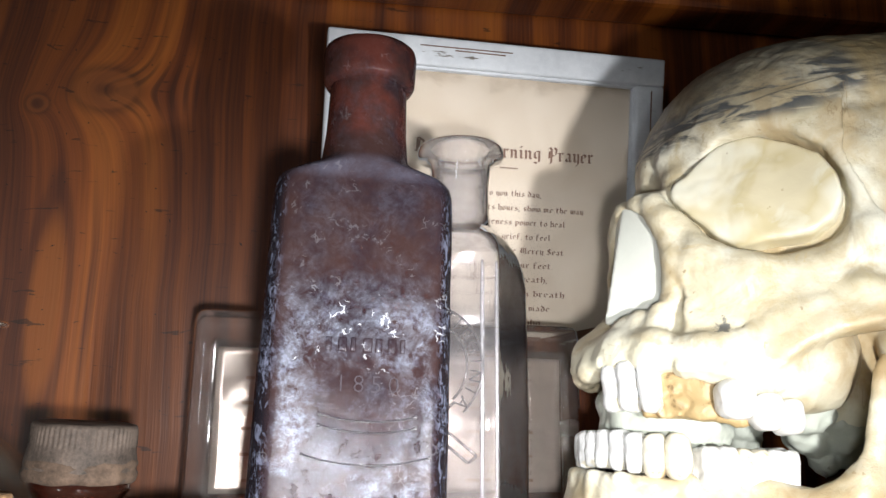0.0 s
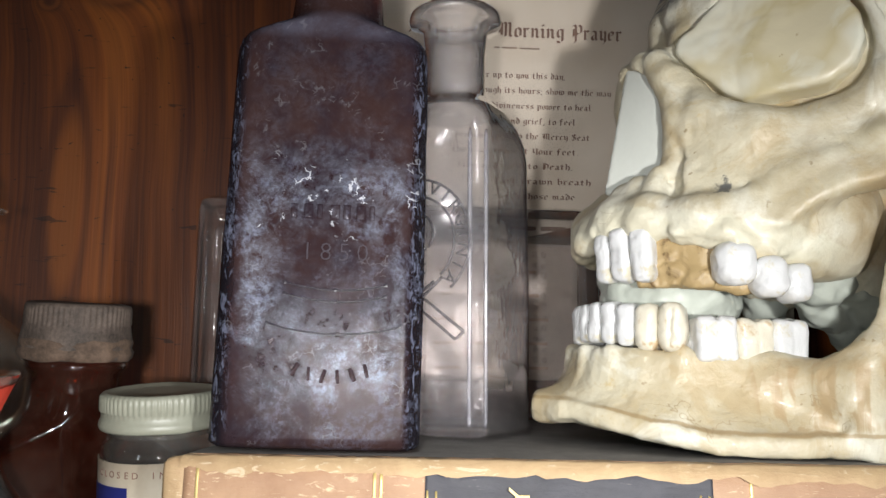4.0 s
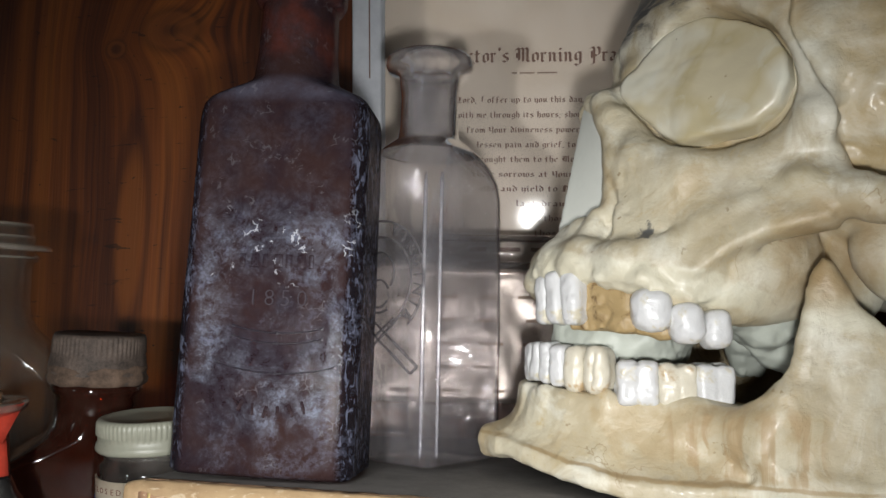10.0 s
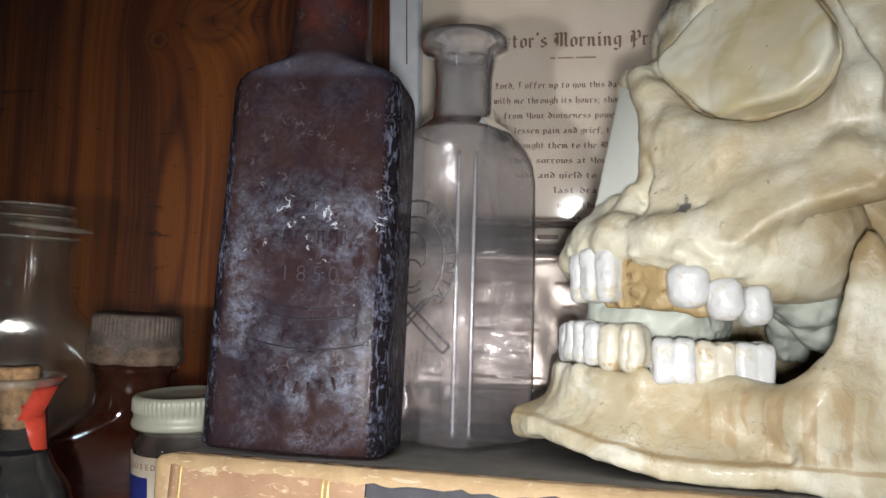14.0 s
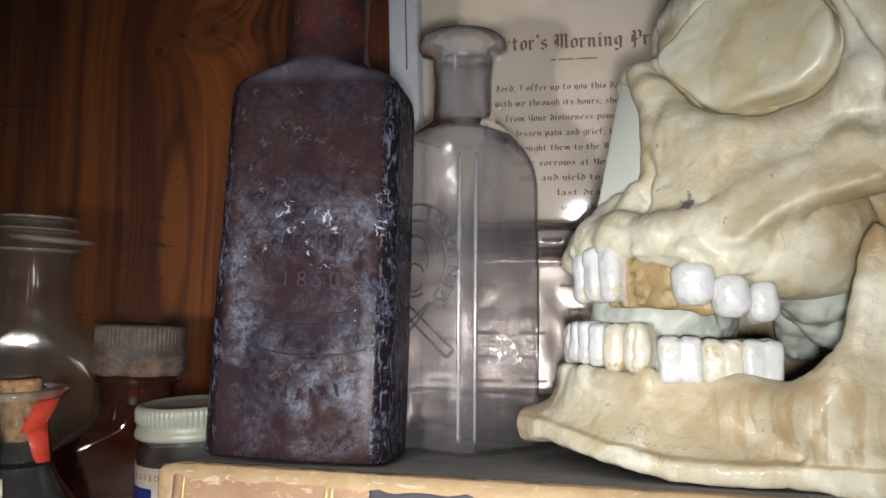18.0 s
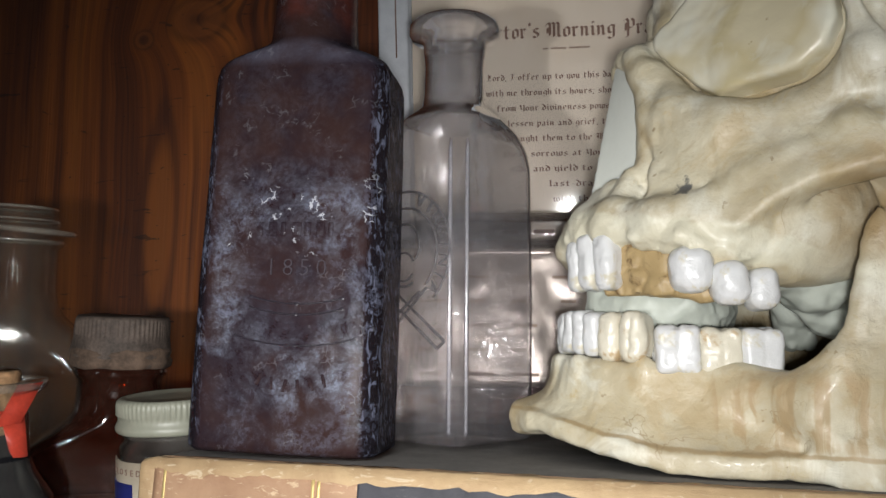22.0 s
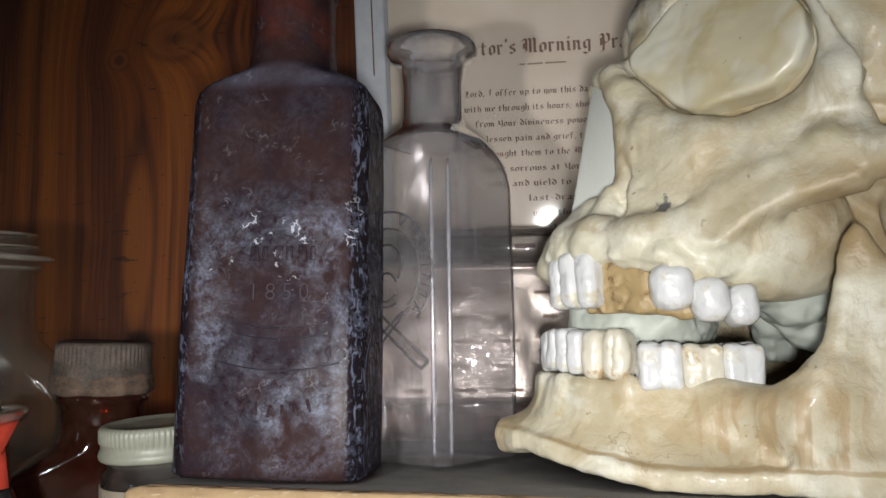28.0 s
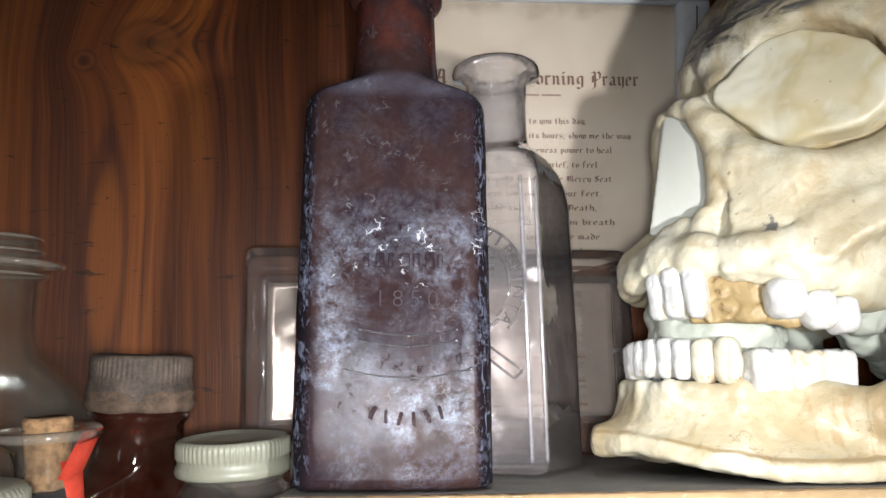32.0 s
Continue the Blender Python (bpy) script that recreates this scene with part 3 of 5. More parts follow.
def outline(hx, hy, r, n=6):
    pts = []
    for cx, cy, a0 in ((hx - r, hy - r, 0), (r - hx, hy - r, 90), (r - hx, r - hy, 180), (hx - r, r - hy, 270)):
        for k in range(n + 1):
            a = radians(a0 + 90 * k / n)
            pts.append((cx + r * math.cos(a), cy + r * math.sin(a)))
    # points along the flats keep them flat beside the round corners
    out = []
    for k, (a, b) in enumerate(zip(pts, pts[1:] + pts[:1])):
        out.append(a)
        if k % (n + 1) == n:
            for f in (0.06, 0.5, 0.94):
                out.append((a[0] + (b[0] - a[0]) * f, a[1] + (b[1] - a[1]) * f))
    return out


def loft(sections, n=6, cap_bottom=True, cap_top=True):
    """Rows of z, half width, half depth, corner radius."""
    bm = bmesh.new()
    rings = [[bm.verts.new((x, y, z)) for x, y in outline(hx, hy, min(r, hx * 0.999, hy * 0.999), n)] for z, hx, hy, r in sections]
    for a, b in zip(rings, rings[1:]):
        for k in range(len(a)):
            bm.faces.new((a[k], a[(k + 1) % len(a)], b[(k + 1) % len(a)], b[k]))
    if cap_bottom:
        bm.faces.new(rings[0][::-1])
    if cap_top:
        bm.faces.new(rings[-1])
    return bm


def lathe(profile, n=48, cap_bottom=True, cap_top=True):
    """Rows of z, radius."""
    return loft([(z, r, r, r * 0.998) for z, r in profile], n // 4, cap_bottom, cap_top)


# ---- implicit forms, in millimetres ----
def s_min(a, b, k):
    h = np.clip(0.5 + 0.5 * (b - a) / k, 0, 1)
    return b + (a - b) * h - k * h * (1 - h)


def s_max(a, b, k):
    return -s_min(-a, -b, k)


def f_ell(p, c, r, rz=0.0, ry=0.0):
    q = p - np.array(c, np.float32)
    if rz or ry:
        m = np.array(Euler((0, radians(ry), radians(rz))).to_matrix(), np.float32)
        q = q @ m
    q = q / np.array(r, np.float32)
    k = np.sqrt((q * q).sum(-1)) + 1e-6
    k2 = np.sqrt(((q / np.array(r, np.float32)) ** 2).sum(-1)) + 1e-6
    return k * (k - 1) / k2


def f_cap(p, a, b, ra, rb=None):
    a, b = np.array(a, np.float32), np.array(b, np.float32)
    rb = ra if rb is None else rb
    ab = b - a
    h = np.clip(((p - a) @ ab) / (ab @ ab), 0, 1)
    q = p - a - h[..., None] * ab
    return np.sqrt((q * q).sum(-1)) - (ra + (rb - ra) * h)


def f_path(p, pts, r, k=3.0):
    d = None
    rs = r if isinstance(r, (list, tuple)) else [r] * len(pts)
    for a, b, ra, rb in zip(pts, pts[1:], rs, rs[1:]):
        e = f_cap(p, a, b, ra, rb)
        d = e if d is None else s_min(d, e, k)
    return d


def f_wall(p, line, zlo, zhi, thick, k=3.0):
    """A standing sheet along a line of points in plan."""
    q = p[..., :2]
    best = np.full(p.shape[:-1], 1e9, np.float32)
    for a, b in zip(line, line[1:]):
        a, b = np.array(a, np.float32), np.array(b, np.float32)
        ab = b - a
        h = np.clip(((q - a) @ ab) / (ab @ ab), 0, 1)
        e = q - a - h[..., None] * ab
        best = np.minimum(best, np.sqrt((e * e).sum(-1)))
    return s_max(best - thick, np.abs(p[..., 2] - (zlo + zhi) / 2) - (zhi - zlo) / 2, k)


def f_plate(p, poly, y0, slope, half, k=3.0):
    """A plate standing in x and z, with a polygon's outline."""
    q = p[..., [0, 2]]
    d = np.full(p.shape[:-1], 1e9, np.float32)
    inside = np.ones(p.shape[:-1], np.float32)
    n = len(poly)
    for i in range(n):
        a, b = np.array(poly[i], np.float32), np.array(poly[i - 1], np.float32)
        e = b - a
        w = q - a
        c = w - np.clip((w @ e) / (e @ e), 0, 1)[..., None] * e
        d = np.minimum(d, (c * c).sum(-1))
        c1, c2, c3 = q[..., 1] >= a[1], q[..., 1] < b[1], e[0] * w[..., 1] > e[1] * w[..., 0]
        inside = np.where((c1 & c2 & c3) | (~c1 & ~c2 & ~c3), -inside, inside)
    d = inside * np.sqrt(d)
    yy = p[..., 1] - y0 - slope * p[..., 0]
    return s_max(d, np.abs(yy) - half, k)


def surface(field, lo, hi, step):
    """The zero surface of a field as a mesh, by surface nets; lengths in millimetres, mesh in metres."""
    lo, hi = np.array(lo, np.float32), np.array(hi, np.float32)
    n = np.ceil((hi - lo) / step).astype(int) + 1
    ax = [lo[i] + step * np.arange(n[i], dtype=np.float32) for i in range(3)]
    p = np.stack(np.meshgrid(*ax, indexing="ij"), -1)
    v = np.concatenate([field(s) for s in np.array_split(p, max(1, n[0] // 12))]).astype(np.float32)
    neg = v < 0
    corner = [(i, j, k) for i in (0, 1) for j in (0, 1) for k in (0, 1)]
    view = lambda a, c: a[c[0] : n[0] - 1 + c[0], c[1] : n[1] - 1 + c[1], c[2] : n[2] - 1 + c[2]]
    count = sum(view(neg, c).astype(np.int8) for c in corner)
    cell = (count > 0) & (count < 8)
    where = np.argwhere(cell)
    acc, num = np.zeros((len(where), 3)), np.zeros(len(where))
    for a in corner:
        for d in range(3):
            if a[d]:
                continue
            b = tuple(1 if e == d else a[e] for e in range(3))
            va, vb = view(v, a)[cell], view(v, b)[cell]
            hit = (va < 0) != (vb < 0)
            t = np.where(hit, va / np.where(hit, va - vb, 1), 0)
            off = np.array(a, float) + t[:, None] * np.eye(3)[d]
            acc += off * hit[:, None]
            num += hit
    verts = (lo + step * (where + acc / num[:, None])) * 0.001
    index = np.full(cell.shape, -1)
    index[cell] = np.arange(len(where))
    faces = []
    for d in range(3):
        e1, e2 = (d + 1) % 3, (d + 2) % 3
        sl = [slice(1, n[i] - 1) for i in range(3)]
        a0, a1 = list(sl), list(sl)
        a0[d], a1[d] = slice(0, n[d] - 1), slice(1, n[d])
        s0, s1 = neg[tuple(a0)], neg[tuple(a1)]
        for flip, cross in ((False, s0 & ~s1), (True, ~s0 & s1)):
            at = np.argwhere(cross)
            at = at + np.array([0 if i == d else 1 for i in range(3)])
            q = []
            for o1, o2 in ((-1, -1), (0, -1), (0, 0), (-1, 0)):
                c = at.copy()
                c[:, e1] += o1
                c[:, e2] += o2
                q.append(index[tuple(c.T)])
            q = np.stack(q, 1)
            faces.append(q[:, ::-1] if flip else q)
    faces = np.concatenate(faces)
    me = bpy.data.meshes.new("form")
    me.vertices.add(len(verts))
    me.vertices.foreach_set("co", verts.ravel())
    me.loops.add(4 * len(faces))
    me.loops.foreach_set("vertex_index", faces.ravel())
    me.polygons.add(len(faces))
    me.polygons.foreach_set("loop_start", np.arange(0, 4 * len(faces), 4))
    me.update()
    me.validate()
    return me


# ---- lettering and small helpers ----
def letters(text, m, mat, parent, height, width=0.0, depth=0.0001, name="text_line", spacing=1.0, bold=0.0):
    """Raised or printed letters: capital height and line width in metres, standing in the x, z plane of m."""
    cu = bpy.data.curves.new("text", "FONT")
    cu.body, cu.size, cu.extrude, cu.resolution_u, cu.space_character = text, height / 0.7, depth, 2, spacing
    cu.align_x = "CENTER"
    cu.offset = bold
    tmp = bpy.data.objects.new("text", cu)
    me = bpy.data.meshes.new_from_object(tmp)
    bpy.data.objects.remove(tmp)
    if width:
        xs = [v.co.x for v in me.vertices]
        me.transform(Matrix.Diagonal((width / max(1e-6, max(xs) - min(xs)), 1, 1, 1)))
    me.transform(Matrix.Rotation(radians(90), 4, "X"))
    ob = part(name, me, mat, parent, smooth=False)
    ob.matrix_local = m
    return ob


def ring(r, tube, n=48, k=8, arc=(0, 360)):
    """A torus in the x, z plane, or an arc of one."""
    bm = bmesh.new()
    closed = arc[1] - arc[0] >= 360
    steps = n if closed else n + 1
    rows = []
    for i in range(steps):
        a = radians(arc[0] + (arc[1] - arc[0]) * i / n)
        rows.append([bm.verts.new(((r + tube * math.cos(b)) * math.cos(a), tube * math.sin(b), (r + tube * math.cos(b)) * math.sin(a))) for b in (2 * math.pi * j / k for j in range(k))])
    for i in range(n):
        a, b = rows[i], rows[(i + 1) % steps]
        for j in range(k):
            bm.faces.new((a[j], b[j], b[(j + 1) % k], a[(j + 1) % k]))
    if not closed:
        bm.faces.new(rows[0])
        bm.faces.new(rows[-1][::-1])
    return bm


def ribbed(profile, ribs, deep, n=4):
    """A turned form; rows of z, radius and how far the ribs stand out, 0 to 1."""
    bm = bmesh.new()
    count = ribs * n
    rows = []
    for z, r, how in profile:
        row = []
        for i in range(count):
            a = 2 * math.pi * i / count
            q = r + how * deep * (0.5 + 0.5 * math.cos(2 * math.pi * i / n))
            row.append(bm.verts.new((q * math.cos(a), q * math.sin(a), z)))
        rows.append(row)
    for a, b in zip(rows, rows[1:]):
        for i in range(count):
            bm.faces.new((a[i], a[(i + 1) % count], b[(i + 1) % count], b[i]))
    bm.faces.new(rows[0][::-1])
    bm.faces.new(rows[-1])
    return bm


def dented(bm, amount, scale, seed=0.0):
    for v in bm.verts:
        n = noise.noise_vector(v.co * scale + Vector((seed, seed * 2, 0)))
        v.co += n * amount
    return bm


def lumps(p, scale, seed):
    """Smooth random lumps between -1 and 1."""
    q = p / scale + seed * 17.3
    i = np.floor(q)
    f = q - i
    f = f * f * (3 - 2 * f)
    out = 0
    for a in (0, 1):
        for b in (0, 1):
            for c in (0, 1):
                s = np.sin((i[..., 0] + a) * 127.1 + (i[..., 1] + b) * 311.7 + (i[..., 2] + c) * 74.7 + seed * 9.1) * 43758.547
                w = np.where(a, f[..., 0], 1 - f[..., 0]) * np.where(b, f[..., 1], 1 - f[..., 1]) * np.where(c, f[..., 2], 1 - f[..., 2])
                out = out + (2 * (s - np.floor(s)) - 1) * w
    return out


def wrap(r, z0, z1, a0, a1, n=24, rows=1):
    """A sheet wrapped round a jar, from angle a0 to a1, with a little thickness."""
    bm = bmesh.new()
    grid = []
    for k, q in enumerate((r, r + 0.00015)):
        grid.append([[bm.verts.new((q * math.cos(radians(a0 + (a1 - a0) * i / n)), q * math.sin(radians(a0 + (a1 - a0) * i / n)), z)) for i in range(n + 1)] for z in (z0, z1)])
    for k in (0, 1):
        lo, hi = grid[k]
        for i in range(n):
            f = (lo[i], lo[i + 1], hi[i + 1], hi[i])
            bm.faces.new(f if k else f[::-1])
    for i in range(n):
        for row in (0, 1):
            a, b = grid[0][row], grid[1][row]
            bm.faces.new((a[i], a[i + 1], b[i + 1], b[i]) if row else (a[i + 1], a[i], b[i], b[i + 1]))
    return bm


def text_round(text, r, z, a_mid, height, step, mat, parent, name="letter"):
    for i, ch in enumerate(text):
        if ch == " ":
            continue
        a = radians(a_mid + (i - (len(text) - 1) / 2) * step)
        letters(ch, Matrix.Translation((r * math.cos(a), r * math.sin(a), z)) @ Matrix.Rotation(a + math.pi / 2, 4, "Z"), mat, parent, height, 0, 0.00005, name)


# ---- the room and the cabinet ----
WALL = pose(-0.16, 0.328, 0, 0, 0, 8)


def structure(name, bm, mat, label, category, m=None):
    ob = tagged(part(name, bm, mat, smooth=False), label, category, kind="structure")
    if m:
        ob.matrix_world = m
    return ob


structure("wall_back", box(-0.45, 0, 0, 0.75, 0.018, 0.36), WOOD, "varnished red-brown knotty pine back of the cabinet", "cabinet back", WALL)
structure("shelf", box(-0.62, 0.03, -0.02, 0.62, 0.5, -0.0005, 0.002), WOOD, "dark stained wooden cabinet shelf under jars and book", "shelf")
structure("trim", box(-0.45, -0.022, 0.273, 0.75, -0.0005, 0.3, 0.003), WOOD, "dark wooden top rail against the cabinet back", "rail", WALL)
structure("cabinet_top", box(-0.45, -0.4, 0.36, 0.75, 0.018, 0.38), WOOD, "dark wooden top board of the cabinet", "cabinet top", WALL)
structure("cabinet_side", box(-0.47, -0.4, 0, -0.45, 0.018, 0.38), WOOD, "dark wooden side board of the cabinet", "cabinet side", WALL)
structure("cabinet_side", box(0.75, -0.4, 0, 0.77, 0.018, 0.38), WOOD, "dark wooden side board of the cabinet", "cabinet side", WALL)
structure("floor", box(-2, -2.5, -1.22, 2, 0.9, -1.2), PLAIN, "plain dim room floor", "floor")
structure("ceiling", box(-2, -2.5, 1.3, 2, 0.9, 1.32), PLAIN, "plain dim room ceiling", "ceiling")
structure("wall_left", box(-2.1, -2.5, -1.2, -2, 0.9, 1.3), PLAIN, "plain dim room wall", "wall")
structure("wall_right", box(2, -2.5, -1.2, 2.1, 0.9, 1.3), PLAIN, "plain dim room wall", "wall")
structure("wall_far", box(-2, 0.9, -1.2, 2, 1.0, 1.3), PLAIN, "plain dim room wall behind the cabinet", "wall")
for x0, z0, x1, z1 in ((-2, -1.2, -1.15, 1.3), (-0.6, -1.2, 2, 1.3), (-1.15, -1.2, -0.6, -0.3), (-1.15, 0.8, -0.6, 1.3)):
    structure("wall_front", box(x0, -2.6, z0, x1, -2.5, z1), PLAIN, "plain dim room wall round a window opening", "wall")

# ---- the book ----
book = thing("book", pose(0, 0.001, 0, 0, 0, 1.2), "large old tan leather book with black title label, lying flat", "book")
SP_Y = 0.1865
part("back_cover", box(-0.046, 0.19, 0.0002, 0.2, 0.315, 0.0032, 0.0008), BOARD, book)
part("page_block", box(-0.0425, 0.192, 0.0032, 0.197, 0.311, 0.0418), PAGES, book, smooth=False)
part("front_cover", dented(box(-0.046, 0.1885, 0.0418, 0.2, 0.315, 0.0448, 0.0009), 0.0002, 90), BOARD, book, "dusty dark grey cloth board")


def spine_sheet(x0, x1, z0, z1, proud, edge=0.0, seed=0.0, cols=60, rows=14, round_top=0.0):
    """A sheet on the spine, with a worn upper edge and real thickness."""
    bm = bmesh.new()
    front, rear = [], []
    for i in range(cols + 1):
        x = x0 + (x1 - x0) * i / cols
        top = z1 - edge * abs(noise.fractal(Vector((x * 140, seed, 0)), 0.8, 2.0, 4))
        f, b = [], []
        for j in range(rows + 1):
            z = z0 + (top - z0) * j / rows
            bulge = 0.0012 * (1 - ((z - 0.022) / 0.023) ** 2)
            over = max(0.0, (z - (0.0448 - round_top)) / round_top) if round_top else 0.0
            y = SP_Y - proud - bulge + round_top * (1 - math.sqrt(max(0.0, 1 - over * over)))
            y += 0.00022 * noise.noise(Vector((x * 300, z * 300, seed)))
            f.append(bm.verts.new((x, y, z)))
            b.append(bm.verts.new((x, SP_Y + 0.003, z)))
        front.append(f)
        rear.append(b)
    for i in range(cols):
        for j in range(rows):
            bm.faces.new((front[i][j], front[i + 1][j], front[i + 1][j + 1], front[i][j + 1]))
        bm.faces.new((front[i][rows], front[i + 1][rows], rear[i + 1][rows], rear[i][rows]))
    for k in (0, cols):
        for j in range(rows):
            q = (front[k][j], front[k][j + 1], rear[k][j + 1], rear[k][j])
            bm.faces.new(q if k == 0 else q[::-1])
    return bm


part("spine", spine_sheet(-0.0425, 0.2, 0.0003, 0.0454, 0, 0.0004, 1.0, 160, 16, 0.0025), TAN, book, "tan calf spine with scuffed leather")
cap_bm = box(-0.048, SP_Y - 0.0002, 0.0005, -0.0405, 0.1945, 0.0447, 0.003, 3)
part("spine_cap", dented(cap_bm, 0.0008, 160, 3.0), SUEDE, book, "worn frayed suede at the spine's end")
rim = bmesh.new()
rows = []
for i in range(121):
    x = -0.043 + 0.24 * i / 120
    w = 0.0016 + 0.001 * noise.fractal(Vector((x * 110, 7, 0)), 0.8, 2.0, 4)
    rows.append([rim.verts.new((x, SP_Y - 0.0016 + 0.0004 * noise.noise(Vector((x * 200, 3, 0))), 0.0445 - max(0.0008, w * 1.4))), rim.verts.new((x, SP_Y - 0.0006, 0.0452 + 0.0003 * noise.noise(Vector((x * 260, 5, 0))))), rim.verts.new((x, SP_Y + 0.0024 + w, 0.0453 + 0.0003 * noise.noise(Vector((x * 190, 8, 0))))), rim.verts.new((x, SP_Y + 0.0028 + w, 0.0446))])
for a, b in zip(rows, rows[1:]):
    for k in range(3):
        rim.faces.new((a[k], b[k], b[k + 1], a[k + 1]))
part("worn_joint", rim, SUEDE, book, "pale rubbed leather along the joint")
part("title_label", spine_sheet(0.0085, 0.066, 0.003, 0.0445, 0.0005, 0.0018, 4.0, 90, 14), BLACK, book, "chipped black leather title label")
part("lower_label", spine_sheet(0.1015, 0.16, 0.003, 0.0415, 0.0005, 0.0012, 9.0, 40, 10), BLACK, book, "chipped dark leather label")
for x in (-0.0395, -0.002, -0.0006, 0.0735):
    part("gilt_rule", spine_sheet(x - 0.0003, x + 0.0003, 0.002, 0.0436, 0.0002, 0.0006, x * 99, 3, 14), GOLD, book)
for x in (0.009, 0.0108, 0.0635, 0.0652):
    part("gilt_rule", spine_sheet(x - 0.0002, x + 0.0002, 0.003, 0.0395, 0.0008, 0.0006, x * 77, 3, 14), GOLD, book)
for ch, x, z in (("Y", 0.0275, 0.0386), ("E", 0.0362, 0.0345)):
    letters(ch, pose(x + 0.0022, SP_Y - 0.0025, z, 0, -90, 0), GOLD, book, 0.0042, 0, 0.00012, "letter")

# ---- the purple bottle ----
db = thing("bottle", pose(-0.0243, 0.2115, 0.0455, 0, 1.2, 10), "dark purple glass bottle crusted with white residue, on a book", "bottle")
DB = [(0.0, 0.0222, 0.0122, 0.004), (0.0012, 0.0238, 0.0138, 0.0052), (0.03, 0.0238, 0.0138, 0.0054), (0.06, 0.0234, 0.0136, 0.0054), (0.09, 0.023, 0.0134, 0.0056), (0.0935, 0.0228, 0.0134, 0.0058), (0.0958, 0.0223, 0.0133, 0.0062), (0.0975, 0.0213, 0.0131, 0.007), (0.0987, 0.02, 0.0129, 0.0082), (0.0998, 0.0181, 0.0127, 0.0095), (0.1009, 0.0159, 0.0125, 0.0105), (0.102, 0.0139, 0.0122, 0.0113), (0.1033, 0.0124, 0.0118, 0.0115), (0.1048, 0.0115, 0.0114, 0.0114), (0.112, 0.0109, 0.0109, 0.0109), (0.1255, 0.0105, 0.0105, 0.0105)]
fine = DB[:2] + [(0.0026, *DB[1][1:])]
for a, b in zip(DB[1:5], DB[2:6]):
    k = max(1, round((b[0] - a[0]) / 0.005))
    fine += [tuple(u + (w - u) * i / k for u, w in zip(a, b)) for i in range(1, k + 1)]
body = loft(fine + DB[6:], 8, True, False)
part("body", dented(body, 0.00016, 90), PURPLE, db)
part("lip", dented(lathe([(0.1253, 0.0105), (0.1259, 0.0119), (0.1272, 0.0126), (0.129, 0.0127), (0.1348, 0.0128), (0.1368, 0.0123), (0.1375, 0.0108), (0.1368, 0.0085), (0.134, 0.0078), (0.105, 0.0078)], 48, False, False), 0.0002, 150), PURPLE, db, "thick rolled lip with pale crust")
EMB = -0.0138
for i, ch in enumerate("1850"):
    letters(ch, pose(-0.0035 + i * 0.0042, EMB, 0.0425, 0, 0, 0), DULLGLASS, db, 0.0042, 0, 0.00022, "letter", 1.0, -0.00012)
for i, w in enumerate((0.0016, 0.0022, 0.0014, 0.0024, 0.0018, 0.0022, 0.0014)):
    part("embossed_bar", box(-0.0078 + i * 0.003, EMB + 0.00003, 0.052, -0.0078 + i * 0.003 + w, EMB + 0.0005, 0.0556, 0.0004, 2), PURPLE, db)
for r, low, half in ((0.044, 0.0357, 15), (0.044, 0.0331, 15), (0.054, 0.0257, 16)):
    o = part("embossed_line", ring(r, 0.0002, 24, 6, (270 - half, 270 + half)), DARKGLASS, db)
    o.matrix_local = pose(0.0033, EMB, low + r)
    for a in (-half, 0, half):
        bead = part("embossed_bead", box(-0.00045, -0.00015, -0.00045, 0.00045, 0.0002, 0.00045, 0.0002, 2), DARKGLASS, db)
        bead.matrix_local = pose(0.0033 + r * math.sin(radians(a)), EMB, low + r - r * math.cos(radians(a)))
for i, (w, lean) in enumerate(((0.0011, 8), (0.0008, -12), (0.001, 14), (0.0009, 0), (0.001, -10), (0.0008, 6))):
    a = (i - 2.5) * 8.5
    o = part("embossed_bar", box(-w / 2, -0.0002, -0.0016, w / 2, 0.0003, 0.0016, 0.0002, 1), PURPLE, db)
    o.matrix_local = pose(0.003 + 0.022 * math.sin(radians(a)), EMB, 0.0382 - 0.022 * math.cos(radians(a)), 0, lean - a, 0)

# ---- the clear bottle ----
cb = thing("bottle", pose(0.0045, 0.25, 0.0455, 0, 0, -23), "clear square glass apothecary bottle with embossed ring, on a book", "bottle")
CB = [(0.0, 0.0155, 0.0155, 0.003), (0.0012, 0.0172, 0.0172, 0.0036), (0.04, 0.0174, 0.0174, 0.0036), (0.078, 0.0172, 0.0172, 0.004), (0.083, 0.0169, 0.0169, 0.005), (0.088, 0.0158, 0.0158, 0.007), (0.092, 0.0138, 0.0138, 0.009), (0.0947, 0.0115, 0.0115, 0.0095), (0.0962, 0.0098, 0.0098, 0.0095), (0.1, 0.0091, 0.0091, 0.0091), (0.1095, 0.0089, 0.0089, 0.0089), (0.1127, 0.0093, 0.0093, 0.0093)]
part("body", dented(loft(CB[:7], 6, True, False), 0.00012, 60, 5.0), CLEAR, cb)
part("neck", dented(loft(CB[6:], 6, False, False), 0.00012, 60, 5.0), NECK, cb, "narrow round glass neck and shoulder")
part("lip", lathe([(0.1127, 0.0093), (0.1168, 0.0095), (0.118, 0.0113), (0.1187, 0.0132), (0.1197, 0.0138), (0.1216, 0.0138), (0.1225, 0.0132), (0.1228, 0.0115), (0.1222, 0.0085), (0.1192, 0.0073), (0.1, 0.0073), (0.096, 0.008), (0.0937, 0.01), (0.092, 0.0125)], 56, False, False), NECK, cb, "wide flared glass lip")
